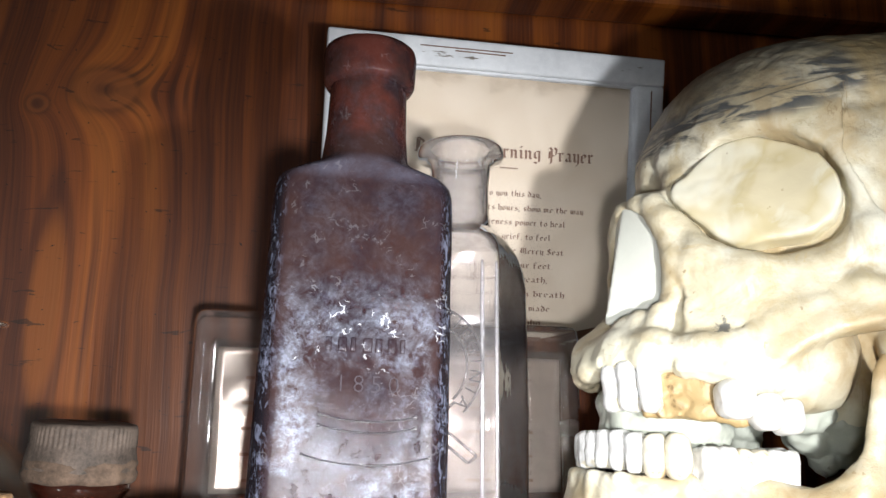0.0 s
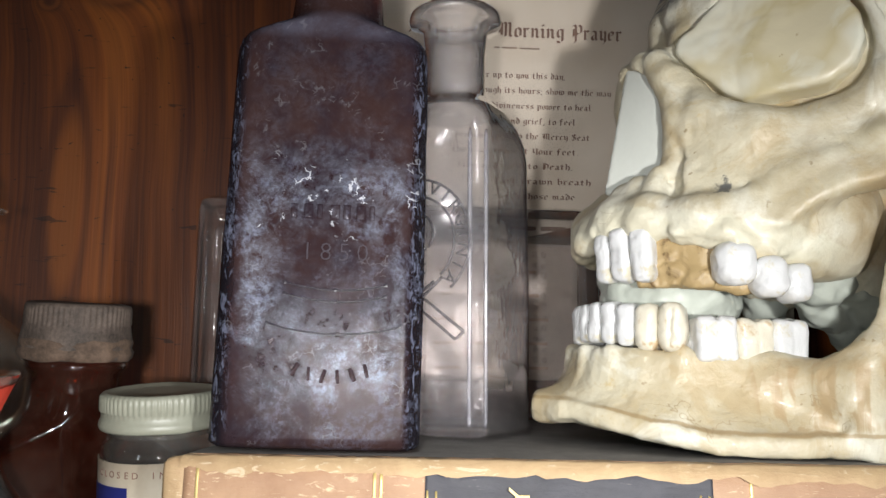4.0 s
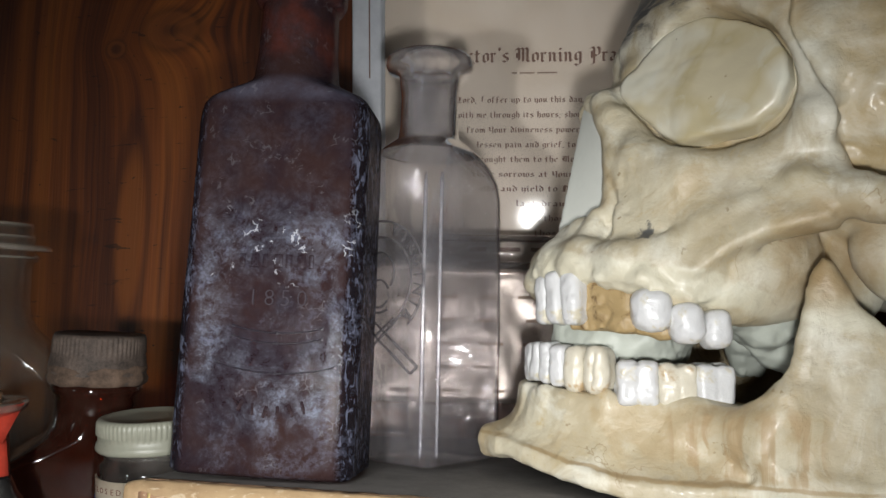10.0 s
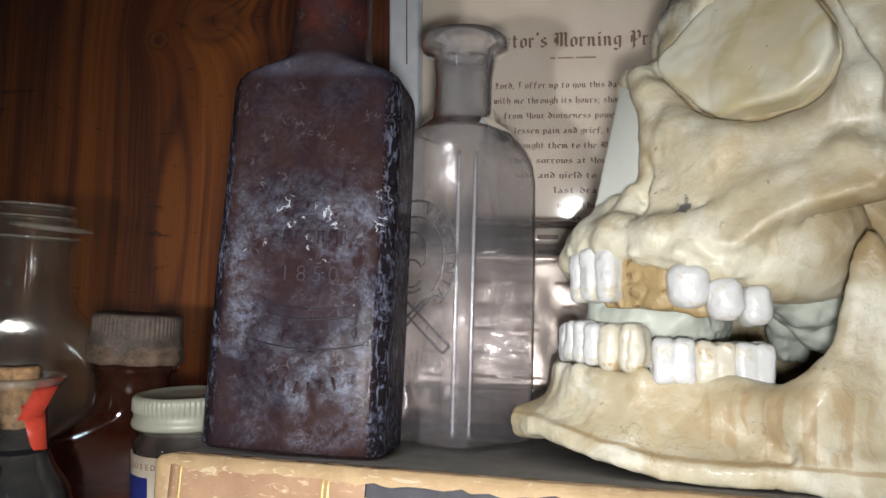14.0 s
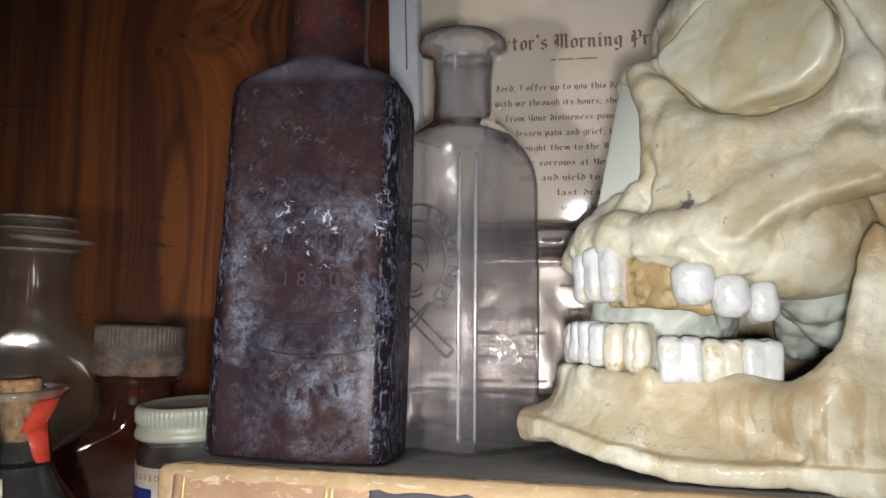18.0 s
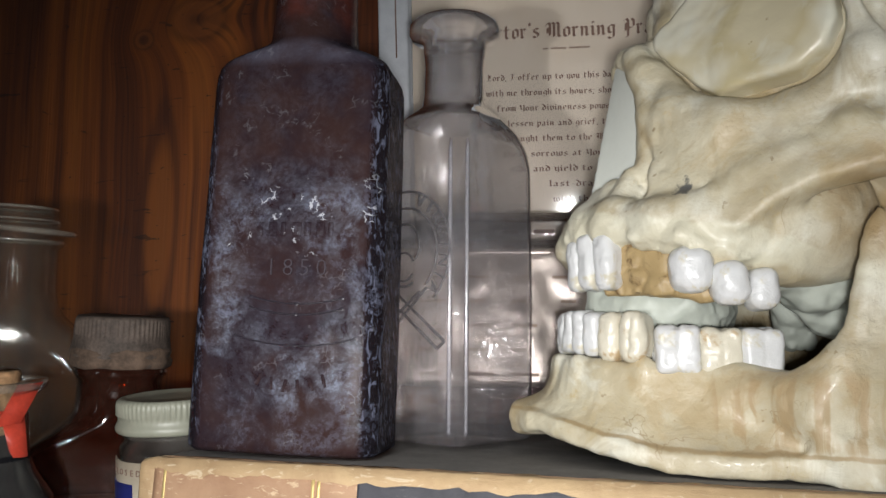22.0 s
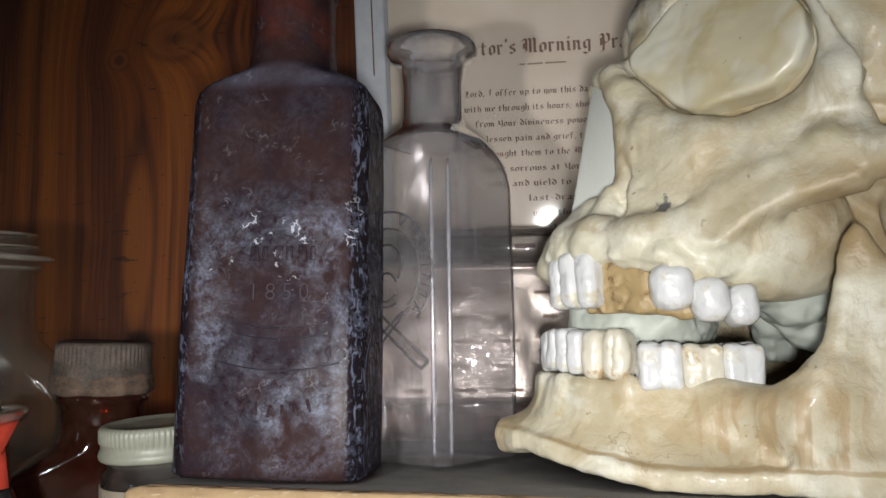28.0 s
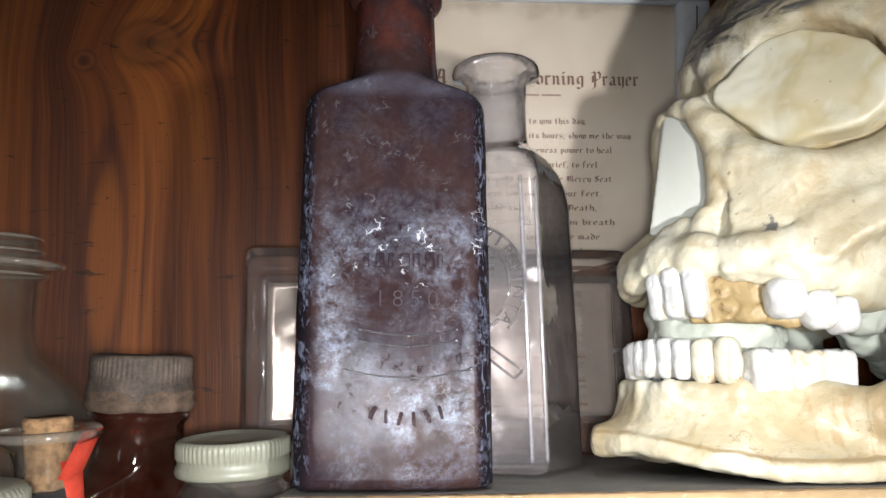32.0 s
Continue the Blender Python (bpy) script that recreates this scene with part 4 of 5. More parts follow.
for a, b in ((0.0171, 0.0139), (0.0139, 0.0171)):
    bead = lathe([(0.003, 0.0003), (0.004, 0.0006), (0.06, 0.0007), (0.079, 0.0006), (0.082, 0.0003)], 12)
    o = part("corner_bead", dented(bead, 0.0002, 120, a * 900), BEAD, cb, "rounded vertical glass bead at a corner")
    o.matrix_local = pose(a, -b, 0)
FACE = -0.01745
for r in (0.0172, 0.0125):
    o = part("embossed_ring", ring(r, 0.0004, 48, 6, (-48, 228)), EMBOSS, cb)
    o.matrix_local = pose(-0.003, FACE, 0.052)
for i, ch in enumerate("VIRGINIA"):
    a = 66 - i * 15.5
    letters(ch, pose(-0.003 + 0.0137 * math.cos(radians(a)), FACE, 0.052 + 0.0137 * math.sin(radians(a)), 0, 90 - a, 0), EMBOSS, cb, 0.0034, 0, 0.0004, "letter")
for x0, z0, x1, z1 in ((-0.012, 0.042, 0.010, 0.0255), (-0.0085, 0.043, 0.0125, 0.0275), (0.006, 0.042, -0.012, 0.0265), (0.0035, 0.041, -0.014, 0.0285), (0.010, 0.0255, 0.0125, 0.0275)):
    ln = math.hypot(x1 - x0, z1 - z0)
    o = part("embossed_ribbon", box(0, -0.0004, -0.0004, ln, 0.0004, 0.0004, 0.0002, 1), EMBOSS, cb)
    o.matrix_local = pose(x0, FACE, z0, 0, -math.degrees(math.atan2(z1 - z0, x1 - x0)), 0)
for r, z, a in ((0.006, 0.054, (-40, 200)), (0.004, 0.048, (20, 330)), (0.0075, 0.05, (160, 300))):
    o = part("embossed_scroll", ring(r, 0.0004, 20, 6, a), EMBOSS, cb)
    o.matrix_local = pose(-0.003, FACE, z)

# ---- the rectangular bottle lying behind ----
rb = thing("bottle", pose(-0.0198, 0.31, 0.0455, 0, 0, 15), "clear rectangular glass flask lying on its side on the book", "bottle")


def crumpled(x0, x1, z0, z1, n=48, rows=22):
    """A thin crinkled sheet, standing."""
    bm = bmesh.new()
    grid = []
    for j in range(rows + 1):
        for i in range(n + 1):
            x, z = x0 + (x1 - x0) * i / n, z0 + (z1 - z0) * j / rows
            q = np.array([[x * 1000, 7.0, z * 1000]])
            y = -0.0112 + 0.0009 * float(lumps(q, 13.0, 3)[0]) + 0.0004 * float(lumps(q, 5.0, 4)[0])
            grid.append(bm.verts.new((x, y, z)))
    w = n + 1
    for j in range(rows):
        for i in range(n):
            bm.faces.new((grid[j * w + i], grid[j * w + i + 1], grid[(j + 1) * w + i + 1], grid[(j + 1) * w + i]))
    bmesh.ops.solidify(bm, geom=bm.faces[:], thickness=0.0002)
    return bm


part("body", dented(box(-0.0715, -0.0135, 0, 0.0715, 0.0135, 0.0752, 0.005, 3), 0.0003, 80, 2.0), SILVERY, rb)
for x0, z0, x1, z1 in ((-0.0645, 0.0612, 0.0645, 0.0645), (-0.0645, 0.0105, 0.0645, 0.0138), (-0.0655, 0.0118, -0.0625, 0.063), (0.0625, 0.0118, 0.0655, 0.063)):
    part("panel_edge", dented(box(x0, -0.0149, z0, x1, -0.0128, z1, 0.0008, 2), 0.0003, 150, z0 * 50), SILVERY, rb, "rounded raised glass edge of a panel")
for k in range(2):
    for i in range(11):
        w = 0.0012 + 0.0012 * random.random()
        part("embossed_bar", box(0.0452 + k * 0.0032, -0.0146, 0.0195 + i * 0.0037, 0.047 + k * 0.0032, -0.0132, 0.0195 + i * 0.0037 + w, 0.0004, 2), SILVERY, rb)
part("label", crumpled(-0.063, 0.063, 0.0132, 0.062), FOIL, rb, "glossy faded paper label seen through the glass")
for k in range(5):
    for i in range(7):
        w = 0.004 + 0.006 * random.random()
        x = -0.055 + i * 0.0158 + 0.003 * random.random()
        part("print_bar", box(x, -0.01275, 0.051 - k * 0.0085, x + w, -0.01255, 0.0521 - k * 0.0085), INKPALE, rb, smooth=False)

# ---- black letter, written with a broad slanted nib; the letter's body is one unit high ----
STROKES = {
    "a": "0,.76 .15,.9 .35,.78 .35,.16 .46,.05|.35,.52 .06,.38 .06,.16 .18,.04 .35,.2", "b": "0,1.42 .06,1.32 .06,.16 .22,.02 .42,.18 .42,.72 .26,.88 .06,.7",
    "c": ".4,.8 .22,.92 .06,.75 .06,.18 .2,.04 .4,.18", "d": "0,1.38 .42,.8 .42,.18 .24,.02 .06,.18 .06,.72 .22,.88 .42,.72",
    "e": ".06,.46 .4,.62 .38,.8 .22,.92 .06,.75 .06,.18 .2,.04 .42,.2", "f": ".42,1.3 .24,1.42 .12,1.25 .12,-.05|-.04,.85 .36,.85",
    "g": ".42,.86 .2,.92 .06,.75 .06,.3 .2,.16 .42,.3|.42,.92 .42,-.18 .22,-.36 .02,-.22", "h": "0,1.42 .06,1.32 .06,.05|.06,.72 .24,.9 .42,.74 .42,.12 .32,-.14",
    "i": "0,.9 .1,.8 .1,.16 .2,.05|.06,1.28 .16,1.18", "l": "0,1.42 .08,1.32 .08,.16 .18,.05", "m": "0,.9 .08,.8 .08,.05|.08,.74 .24,.9 .36,.76 .36,.05|.36,.74 .52,.9 .64,.76 .64,.16 .74,.05",
    "n": "0,.9 .08,.8 .08,.05|.08,.74 .26,.9 .4,.76 .4,.16 .5,.05", "o": ".22,.92 .06,.75 .06,.18 .22,.03 .42,.18 .42,.75 .22,.92", "p": "0,.92 .08,.82 .08,-.38|.08,.72 .26,.9 .44,.72 .44,.18 .26,.03 .08,.16",
    "r": "0,.9 .08,.8 .08,.12 .18,.04|.08,.74 .24,.92 .36,.78", "s": ".4,.8 .22,.92 .06,.75 .12,.56 .36,.42 .42,.2 .22,.03 .02,.16", "t": ".12,1.2 .12,.18 .24,.04 .38,.14|-.04,.85 .36,.85",
    "u": "0,.9 .08,.8 .08,.18 .22,.04 .4,.2|.32,.9 .4,.8 .4,.16 .5,.05", "v": "0,.95 .08,.82 .08,.2 .24,.03 .42,.22 .42,.74 .3,.92", "w": "0,.95 .08,.82 .08,.18 .22,.03 .38,.18|.38,.9 .38,.18 .54,.03 .7,.22 .7,.74 .58,.92",
    "y": "0,.92 .08,.8 .08,.2 .22,.06 .42,.22|.34,.9 .42,.8 .42,-.1 .2,-.38", "k": "0,1.42 .08,1.32 .08,.05|.08,.5 .36,.86|.1,.48 .4,.05",
    "A": "0,1.1 .2,1.4 .5,1.3 .5,.16 .62,.05|.26,1.3 .14,.5 0,.1|.02,.55 .5,.6", "D": "0,1.3 .3,1.42 .72,1.1 .72,.3 .4,.02 .02,.12|.2,1.3 .2,.12|.36,1.2 .36,.2", "M": "0,1.1 .16,1.36 .3,1.2 .3,.2 .1,.02|.3,1.2 .48,1.38 .6,1.24 .6,.08|.6,1.2 .8,1.38 .92,1.24 .92,.16 1.04,.05|.14,.9 .14,.4",
    "P": ".02,1.2 .2,1.4 .34,1.2 .34,-.2 .1,-.3|.34,1.2 .6,1.4 .76,1.2 .76,.72 .56,.52 .34,.62|.16,1.0 .16,.3", "L": ".1,1.3 .3,1.42 .3,.25 .1,.05 .4,.1 .66,.04|.48,1.3 .48,.6", "I": ".02,1.2 .24,1.42 .5,1.3|.3,1.3 .3,.2 .02,.05",
    "Y": "0,1.3 .1,1.1 .1,.5 .28,.36 .54,.5|.46,1.36 .54,1.2 .54,-.1 .24,-.3", "S": ".6,1.2 .36,1.42 .1,1.2 .16,.9 .56,.62 .6,.3 .34,.02 .02,.18|.34,1.3 .34,.3",
    "'": ".06,1.42 .12,1.15", ",": ".06,.1 .02,-.2", ".": ".04,.1 .12,.02", ";": ".06,.1 .02,-.2|.04,.75 .12,.67", "-": "0,.45 .24,.5",
}
NIB = (0.088, 0.066)


def black_letters(text, m, mat, parent, height, width):
    """One printed line, its capitals about that high and the line that wide, centred."""
    verts, faces, x0 = [], [], 0.0
    for ch in text:
        if ch == " ":
            x0 += 0.42
            continue
        wide = 0.0
        for stroke in STROKES[ch].split("|"):
            pts = [tuple(float(k) for k in p.split(",")) for p in stroke.split()]
            wide = max(wide, max(p[0] for p in pts))
            for (ax, az), (bx, bz) in zip(pts, pts[1:]):
                k, y = len(verts), -0.0000004 * (len(faces) % 40)
                verts += [(x0 + ax - NIB[0], y, az - NIB[1]), (x0 + ax + NIB[0], y, az + NIB[1]), (x0 + bx + NIB[0], y, bz + NIB[1]), (x0 + bx - NIB[0], y, bz - NIB[1])]
                faces.append((k, k + 1, k + 2, k + 3))
        x0 += wide + 0.24
    me = bpy.data.meshes.new("text_line")
    me.from_pydata(verts, [], faces)
    xs = [v[0] for v in verts]
    sx, sz = width / (max(xs) - min(xs)), height / 1.45
    me.transform(Matrix.Diagonal((sx, 1, sz, 1)) @ Matrix.Translation((-(max(xs) + min(xs)) / 2, 0, 0)))
    ob = part("text_line", me, mat, parent, smooth=False)
    ob.matrix_local = m
    return ob


# ---- the framed prayer ----
fr = thing("picture_frame", pose(0.03, 0.3405, 0.19, 10.5, 0, 10.5), "white painted wooden frame with aged printed prayer, against wood", "picture frame")
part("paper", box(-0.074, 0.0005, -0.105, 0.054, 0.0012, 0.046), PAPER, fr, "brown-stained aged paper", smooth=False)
part("backing", box(-0.079, 0.002, -0.112, 0.06, 0.006, 0.052), BOARD, fr, smooth=False)


def bar(x0, z0, x1, z1, across):
    """A moulded frame bar with a step down to the glass; across: where the inner side is."""
    bm = box(x0, -0.0065, z0, x1, 0.0045, z1, 0.0012, 2)
    return dented(bm, 0.0003, 60, x0 * 10 + z1)


part("frame_bar", bar(-0.0838, 0.0425, 0.0648, 0.0548, 0), WHITE, fr)
part("frame_bar", bar(-0.0845, -0.118, 0.0655, -0.105, 0), WHITE, fr)
part("frame_bar", bar(-0.0838, -0.105, -0.0712, 0.0425, 0), WHITE, fr)
part("frame_bar", bar(0.052, -0.105, 0.0648, 0.0425, 0), WHITE, fr)
for x0, z0, x1, z1 in ((-0.0722, 0.0416, 0.0528, 0.0434), (-0.0726, -0.104, -0.0708, 0.0436), (0.0515, -0.104, 0.0533, 0.0436)):
    part("frame_lip", box(x0, -0.0035, z0, x1, 0.0005, z1, 0.0004, 1), WHITE, fr)
for x0, x1, z in ((-0.045, -0.005, 0.0505), (-0.03, -0.008, 0.0493)):
    part("crack", dented(box(x0, -0.0069, z, x1, -0.0062, z + 0.0004), 0.0003, 200), INK, fr, "dark split in the paint")
for z0, z1 in ((-0.09, -0.012), (0.0, 0.04)):
    part("crack", dented(box(-0.0765, -0.0069, z0, -0.076, -0.0062, z1), 0.0002, 200), INK, fr, "dark split in the paint")
    part("crack", dented(box(0.0585, -0.0069, z0, 0.059, -0.0062, z1), 0.0002, 200), INK, fr, "dark split in the paint")
pane = part("pane", box(-0.0715, -0.0012, -0.105, 0.0522, -0.0002, 0.0435), None, fr, "clear picture glass", smooth=False)
LINES = [("A", -0.0502, 0.0068, 0.0052, 0.0062), ("Doctor's", -0.0318, 0.0068, 0.0262, 0.0062), ("Morning", -0.0028, 0.0068, 0.0278, 0.0062), ("Prayer", 0.0248, 0.0068, 0.0214, 0.0062), ("Lord, I offer up to you this day,", -0.0140, -0.0098, 0.0525, 0.0026), ("with me through its hours; show me the way", -0.0045, -0.0160, 0.0725, 0.0026), ("from Your divineness power to heal", -0.0065, -0.0222, 0.0600, 0.0026), ("lessen pain and grief, to feel", -0.0075, -0.0284, 0.0490, 0.0026), ("brought them to the Mercy Seat", -0.0045, -0.0345, 0.0560, 0.0026), ("their sorrows at Your feet.", -0.0075, -0.0407, 0.0530, 0.0026), ("side and yield to Death,", -0.0075, -0.0468, 0.0480, 0.0026), ("last-drawn breath", 0.0045, -0.0530, 0.0400, 0.0026), ("with those made", 0.0020, -0.0592, 0.0320, 0.0026), ("those who", 0.0030, -0.0654, 0.0220, 0.0026)]
for text, x, z, w, h in LINES:
    black_letters(text, pose(x, 0.0003, z), INK, fr, h, w)
for i, w in enumerate((0.0022, 0.0062, 0.0082)):
    part("name_bar", box(-0.0175 + (0, 0.0032, 0.0105)[i], 0.0001, 0.0021, -0.0175 + (0, 0.0032, 0.0105)[i] + w, 0.0006, 0.0027), INKPALE, fr, smooth=False)
for k in range(5):
    for i in range(5):
        w = 0.004 + 0.007 * random.random()
        part("text_bar", box(-0.035 + i * 0.013, 0.0001, -0.0722 - k * 0.0062, -0.035 + i * 0.013 + w, 0.0006, -0.0704 - k * 0.0062), INK, fr, smooth=False)
gm, gnt, gp = material("picture_glass")
gt, gg, gf = node(gnt, "BsdfTransparent"), node(gnt, "BsdfGlossy", Roughness=0.06), node(gnt, "Fresnel", IOR=1.5)
gnt.links.new(blend(gnt, gf.outputs[0], gt.outputs[0], gg.outputs[0]), gnt.nodes["Material Output"].inputs[0])
pane.data.materials.append(gm)

# ---- jars and vials on the shelf ----
LEAN_JARS = 5.0
jar = thing("jar", pose(-0.157, 0.2475, 0.001, LEAN_JARS, 0, 40), "large dusty clear glass flask with a threaded neck and no lid", "jar")


def flask_rows(rows):
    """Rows of z, half width, half depth: an oval flask whose neck is round."""
    out = []
    for z, a, b in rows:
        k = 1 - 0.07 * min(1, max(0, (z - 0.078) / 0.01))
        out.append((z - 0.0015 * min(1, z / 0.09), a * k, b * k, min(a, b) * k * 0.998))
    return out


part("body", loft(flask_rows([(0.0005, 0.034, 0.0125), (0.002, 0.037, 0.0145), (0.02, 0.0395, 0.0155), (0.045, 0.0405, 0.0158), (0.056, 0.0395, 0.0157), (0.0635, 0.0365, 0.0155), (0.069, 0.0325, 0.0153), (0.074, 0.0268, 0.0152), (0.078, 0.0218, 0.0151), (0.082, 0.0179, 0.015), (0.086, 0.0158, 0.0149), (0.091, 0.0149, 0.0148), (0.1, 0.0148, 0.0148), (0.1055, 0.0149, 0.0149), (0.1065, 0.0164, 0.0164), (0.1078, 0.0168, 0.0168), (0.109, 0.0163, 0.0163), (0.1098, 0.0147, 0.0147), (0.1125, 0.0145, 0.0145), (0.1135, 0.0153, 0.0153), (0.1148, 0.0153, 0.0153), (0.1158, 0.0144, 0.0144), (0.1185, 0.0143, 0.0143), (0.1195, 0.0136, 0.0136), (0.1188, 0.0126, 0.0126), (0.108, 0.0124, 0.0124), (0.09, 0.0124, 0.0124), (0.082, 0.0155, 0.0127), (0.074, 0.0243, 0.0128), (0.062, 0.0345, 0.0132), (0.04, 0.038, 0.0134), (0.006, 0.034, 0.0118)]), 14, True, True), JARCLEAR, jar)
part("thread", loft(flask_rows([(0.1108, 0.0144, 0.0144), (0.1113, 0.0152, 0.0152), (0.1122, 0.0152, 0.0152), (0.1127, 0.0144, 0.0144)]), 12, False, False), DUSTY, jar, "raised glass screw thread").matrix_local = pose(0, 0, 0, 1.5, 3, 0)
for z, r, t in ((0.1063, 0.0155, 0.0005), (0.1135, 0.0141, 0.0004), (0.1176, 0.013, 0.0006)):
    o = part("neck_ring", ring(r, t, 64, 8), DUSTY, jar, "raised glass ring, pale with dust")
    o.matrix_local = pose(0, 0, z, 90, 0, 0)
part("dregs", dented(loft(flask_rows([(0.007, 0.032, 0.011), (0.02, 0.0345, 0.0122), (0.03, 0.0342, 0.0121), (0.033, 0.03, 0.01)]), 8), 0.001, 60), RESIN, jar, "brown dried dregs")

amb = thing("bottle", pose(-0.1052, 0.2425, 0.001, LEAN_JARS, 0, 40), "amber glass bottle with a rusted dusty screw cap", "bottle")
part("body", loft([(0.0005, 0.031, 0.0115, 0.004), (0.002, 0.033, 0.0125, 0.005), (0.03, 0.033, 0.0128, 0.005), (0.0355, 0.031, 0.0128, 0.0055), (0.0405, 0.0255, 0.0128, 0.0065), (0.0445, 0.0195, 0.0127, 0.009), (0.048, 0.0148, 0.0126, 0.0115), (0.051, 0.0129, 0.0125, 0.0124), (0.055, 0.0125, 0.0125, 0.0125), (0.0605, 0.0125, 0.0125, 0.0125), (0.0618, 0.0137, 0.0137, 0.0137), (0.0632, 0.014, 0.014, 0.014), (0.065, 0.0133, 0.0133, 0.0133)], 10), AMBER, amb)
part("contents", loft([(0.002, 0.0305, 0.0108, 0.004), (0.022, 0.0305, 0.0108, 0.004)], 5), RESIN, amb, "dark brown dried contents")
part("cap", dented(ribbed([(0.0645, 0.0141, 0), (0.0652, 0.0146, 0), (0.067, 0.0144, 0), (0.069, 0.0147, 0), (0.0712, 0.0144, 0), (0.0738, 0.0141, 0), (0.0744, 0.0138, 1), (0.0778, 0.0137, 1), (0.0788, 0.0139, 0.3), (0.0797, 0.0136, 0), (0.08, 0.0122, 0)], 60, 0.0005), 0.0005, 110, 2.0), RUST, amb, "corroded grey-brown ribbed cap")
part("crust", dented(lathe([(0.0642, 0.0141), (0.0648, 0.0148), (0.0662, 0.0152), (0.0678, 0.0145), (0.0688, 0.015), (0.0698, 0.0148), (0.0704, 0.0142)], 60, False, False), 0.0007, 230, 3.0), CRUST, amb, "tan corroded crust round the rim")

wj = thing("jar", pose(-0.0668, 0.2245, 0.0005, LEAN_JARS + 1, 0, 0), "small clear glass jar with a ribbed off-white cap and printed label", "jar")
part("body", lathe([(0.0005, 0.013), (0.002, 0.0145), (0.0425, 0.0145), (0.0452, 0.014), (0.0462, 0.0128), (0.05, 0.0127)], 56), JARGLASS, wj)
part("neck_ring", lathe([(0.0468, 0.0127), (0.0474, 0.0134), (0.048, 0.0127)], 56, False, False), JARGLASS, wj)
part("cap", dented(ribbed([(0.0484, 0.0143, 0), (0.0488, 0.0147, 0), (0.0497, 0.0149, 0), (0.0507, 0.0146, 0), (0.0515, 0.0142, 0), (0.0528, 0.0142, 0), (0.0532, 0.0142, 1), (0.0556, 0.0142, 1), (0.0566, 0.0143, 0.5), (0.0573, 0.0139, 0), (0.0575, 0.0128, 0), (0.0572, 0.012, 0), (0.0572, 0.004, 0)], 64, 0.0005), 0.00012, 130), CAP, wj, "ribbed off-white metal cap with yellowed edge")
part("label", wrap(0.0147, 0.008, 0.0418, 195, 345, 30), LABEL, wj, "cream paper label with printed words")
part("label_panel", wrap(0.01492, 0.01, 0.0362, 212, 264, 16), BLUE, wj, "dark blue printed panel")
text_round("CLOSED IN COOL", 0.01502, 0.0384, 284, 0.0016, 8.2, INK, wj)
for i in range(4):
    part("print_bar", wrap(0.01492, 0.011 + i * 0.0045, 0.0137 + i * 0.0045, 300, 304, 2), INK, wj)

vial = thing("vial", pose(-0.1032, 0.2, 0.001, LEAN_JARS + 1, 0, 0), "small corked glass vial of dark liquid with red tape", "vial")
part("body", lathe([(0.0005, 0.0135), (0.002, 0.0142), (0.022, 0.0142), (0.03, 0.0128), (0.036, 0.0092), (0.041, 0.0074), (0.053, 0.0073), (0.0562, 0.0084), (0.0582, 0.0114), (0.0594, 0.0118), (0.0604, 0.0114), (0.0606, 0.0066)], 48, True, False), JARGLASS, vial)
part("liquid", lathe([(0.002, 0.0133), (0.022, 0.0133), (0.03, 0.0119), (0.036, 0.0084), (0.0464, 0.0066)], 40), LIQUID, vial)
part("cork", dented(lathe([(0.0468, 0.0042), (0.0472, 0.0047), (0.0502, 0.0048), (0.0505, 0.0045), (0.0509, 0.0045), (0.0512, 0.0049), (0.056, 0.0051), (0.0592, 0.0053), (0.06, 0.0052), (0.0626, 0.0057), (0.0632, 0.0052)], 32), 0.0005, 420), CORK, vial)
tb = wrap(0.0079, 0.041, 0.0535, 318, 366, 10)
for v in tb.verts:
    if v.co.z < 0.045:
        v.co = Matrix.Rotation(radians(8), 4, "Z") @ Vector((v.co.x * 1.06, v.co.y * 0.6, v.co.z))
part("tape", dented(tb, 0.0005, 200), TAPE, vial, "torn red sealing tape")
tb = wrap(0.0088, 0.05, 0.0602, 312, 352, 10)
for v in tb.verts:
    if v.co.z > 0.055:
        v.co = Matrix.Rotation(radians(24), 4, "Z") @ Vector((v.co.x * 1.36, v.co.y * 1.1, v.co.z))
part("lip", dented(lathe([(0.0586, 0.0116), (0.0596, 0.0121), (0.0606, 0.0117), (0.0608, 0.009), (0.0607, 0.0068)], 48, False, False), 0.0002, 200), DUSTY, vial, "dusty flared glass lip")
part("tape_end", dented(tb, 0.0004, 200, 4.0), TAPE, vial, "torn red sealing tape")
part("label", dented(wrap(0.0099, 0.0315, 0.0385, 215, 290, 16), 0.0002, 100), LABEL, vial, "small yellowed paper label")
for z in (0.0322, 0.0375):
    part("label_line", wrap(0.0103, z, z + 0.0003, 220, 286, 12), INK, vial)

wj2 = thing("jar", pose(-0.106, 0.165, 0.001, LEAN_JARS, 0, 0), "small clear glass jar with a greenish off-white cap", "jar")
part("body", lathe([(0.0005, 0.0148), (0.002, 0.0162), (0.032, 0.0162), (0.035, 0.0155), (0.038, 0.0145)], 48), JARGLASS, wj2)
part("cap", dented(ribbed([(0.038, 0.0162, 0), (0.04, 0.0165, 0), (0.044, 0.0162, 0), (0.0452, 0.0162, 1), (0.0485, 0.0162, 1), (0.0498, 0.0155, 0), (0.0503, 0.0135, 0)], 64, 0.0005), 0.00012, 130, 6.0), CAP, wj2, "off-white metal cap with ribbed rim")

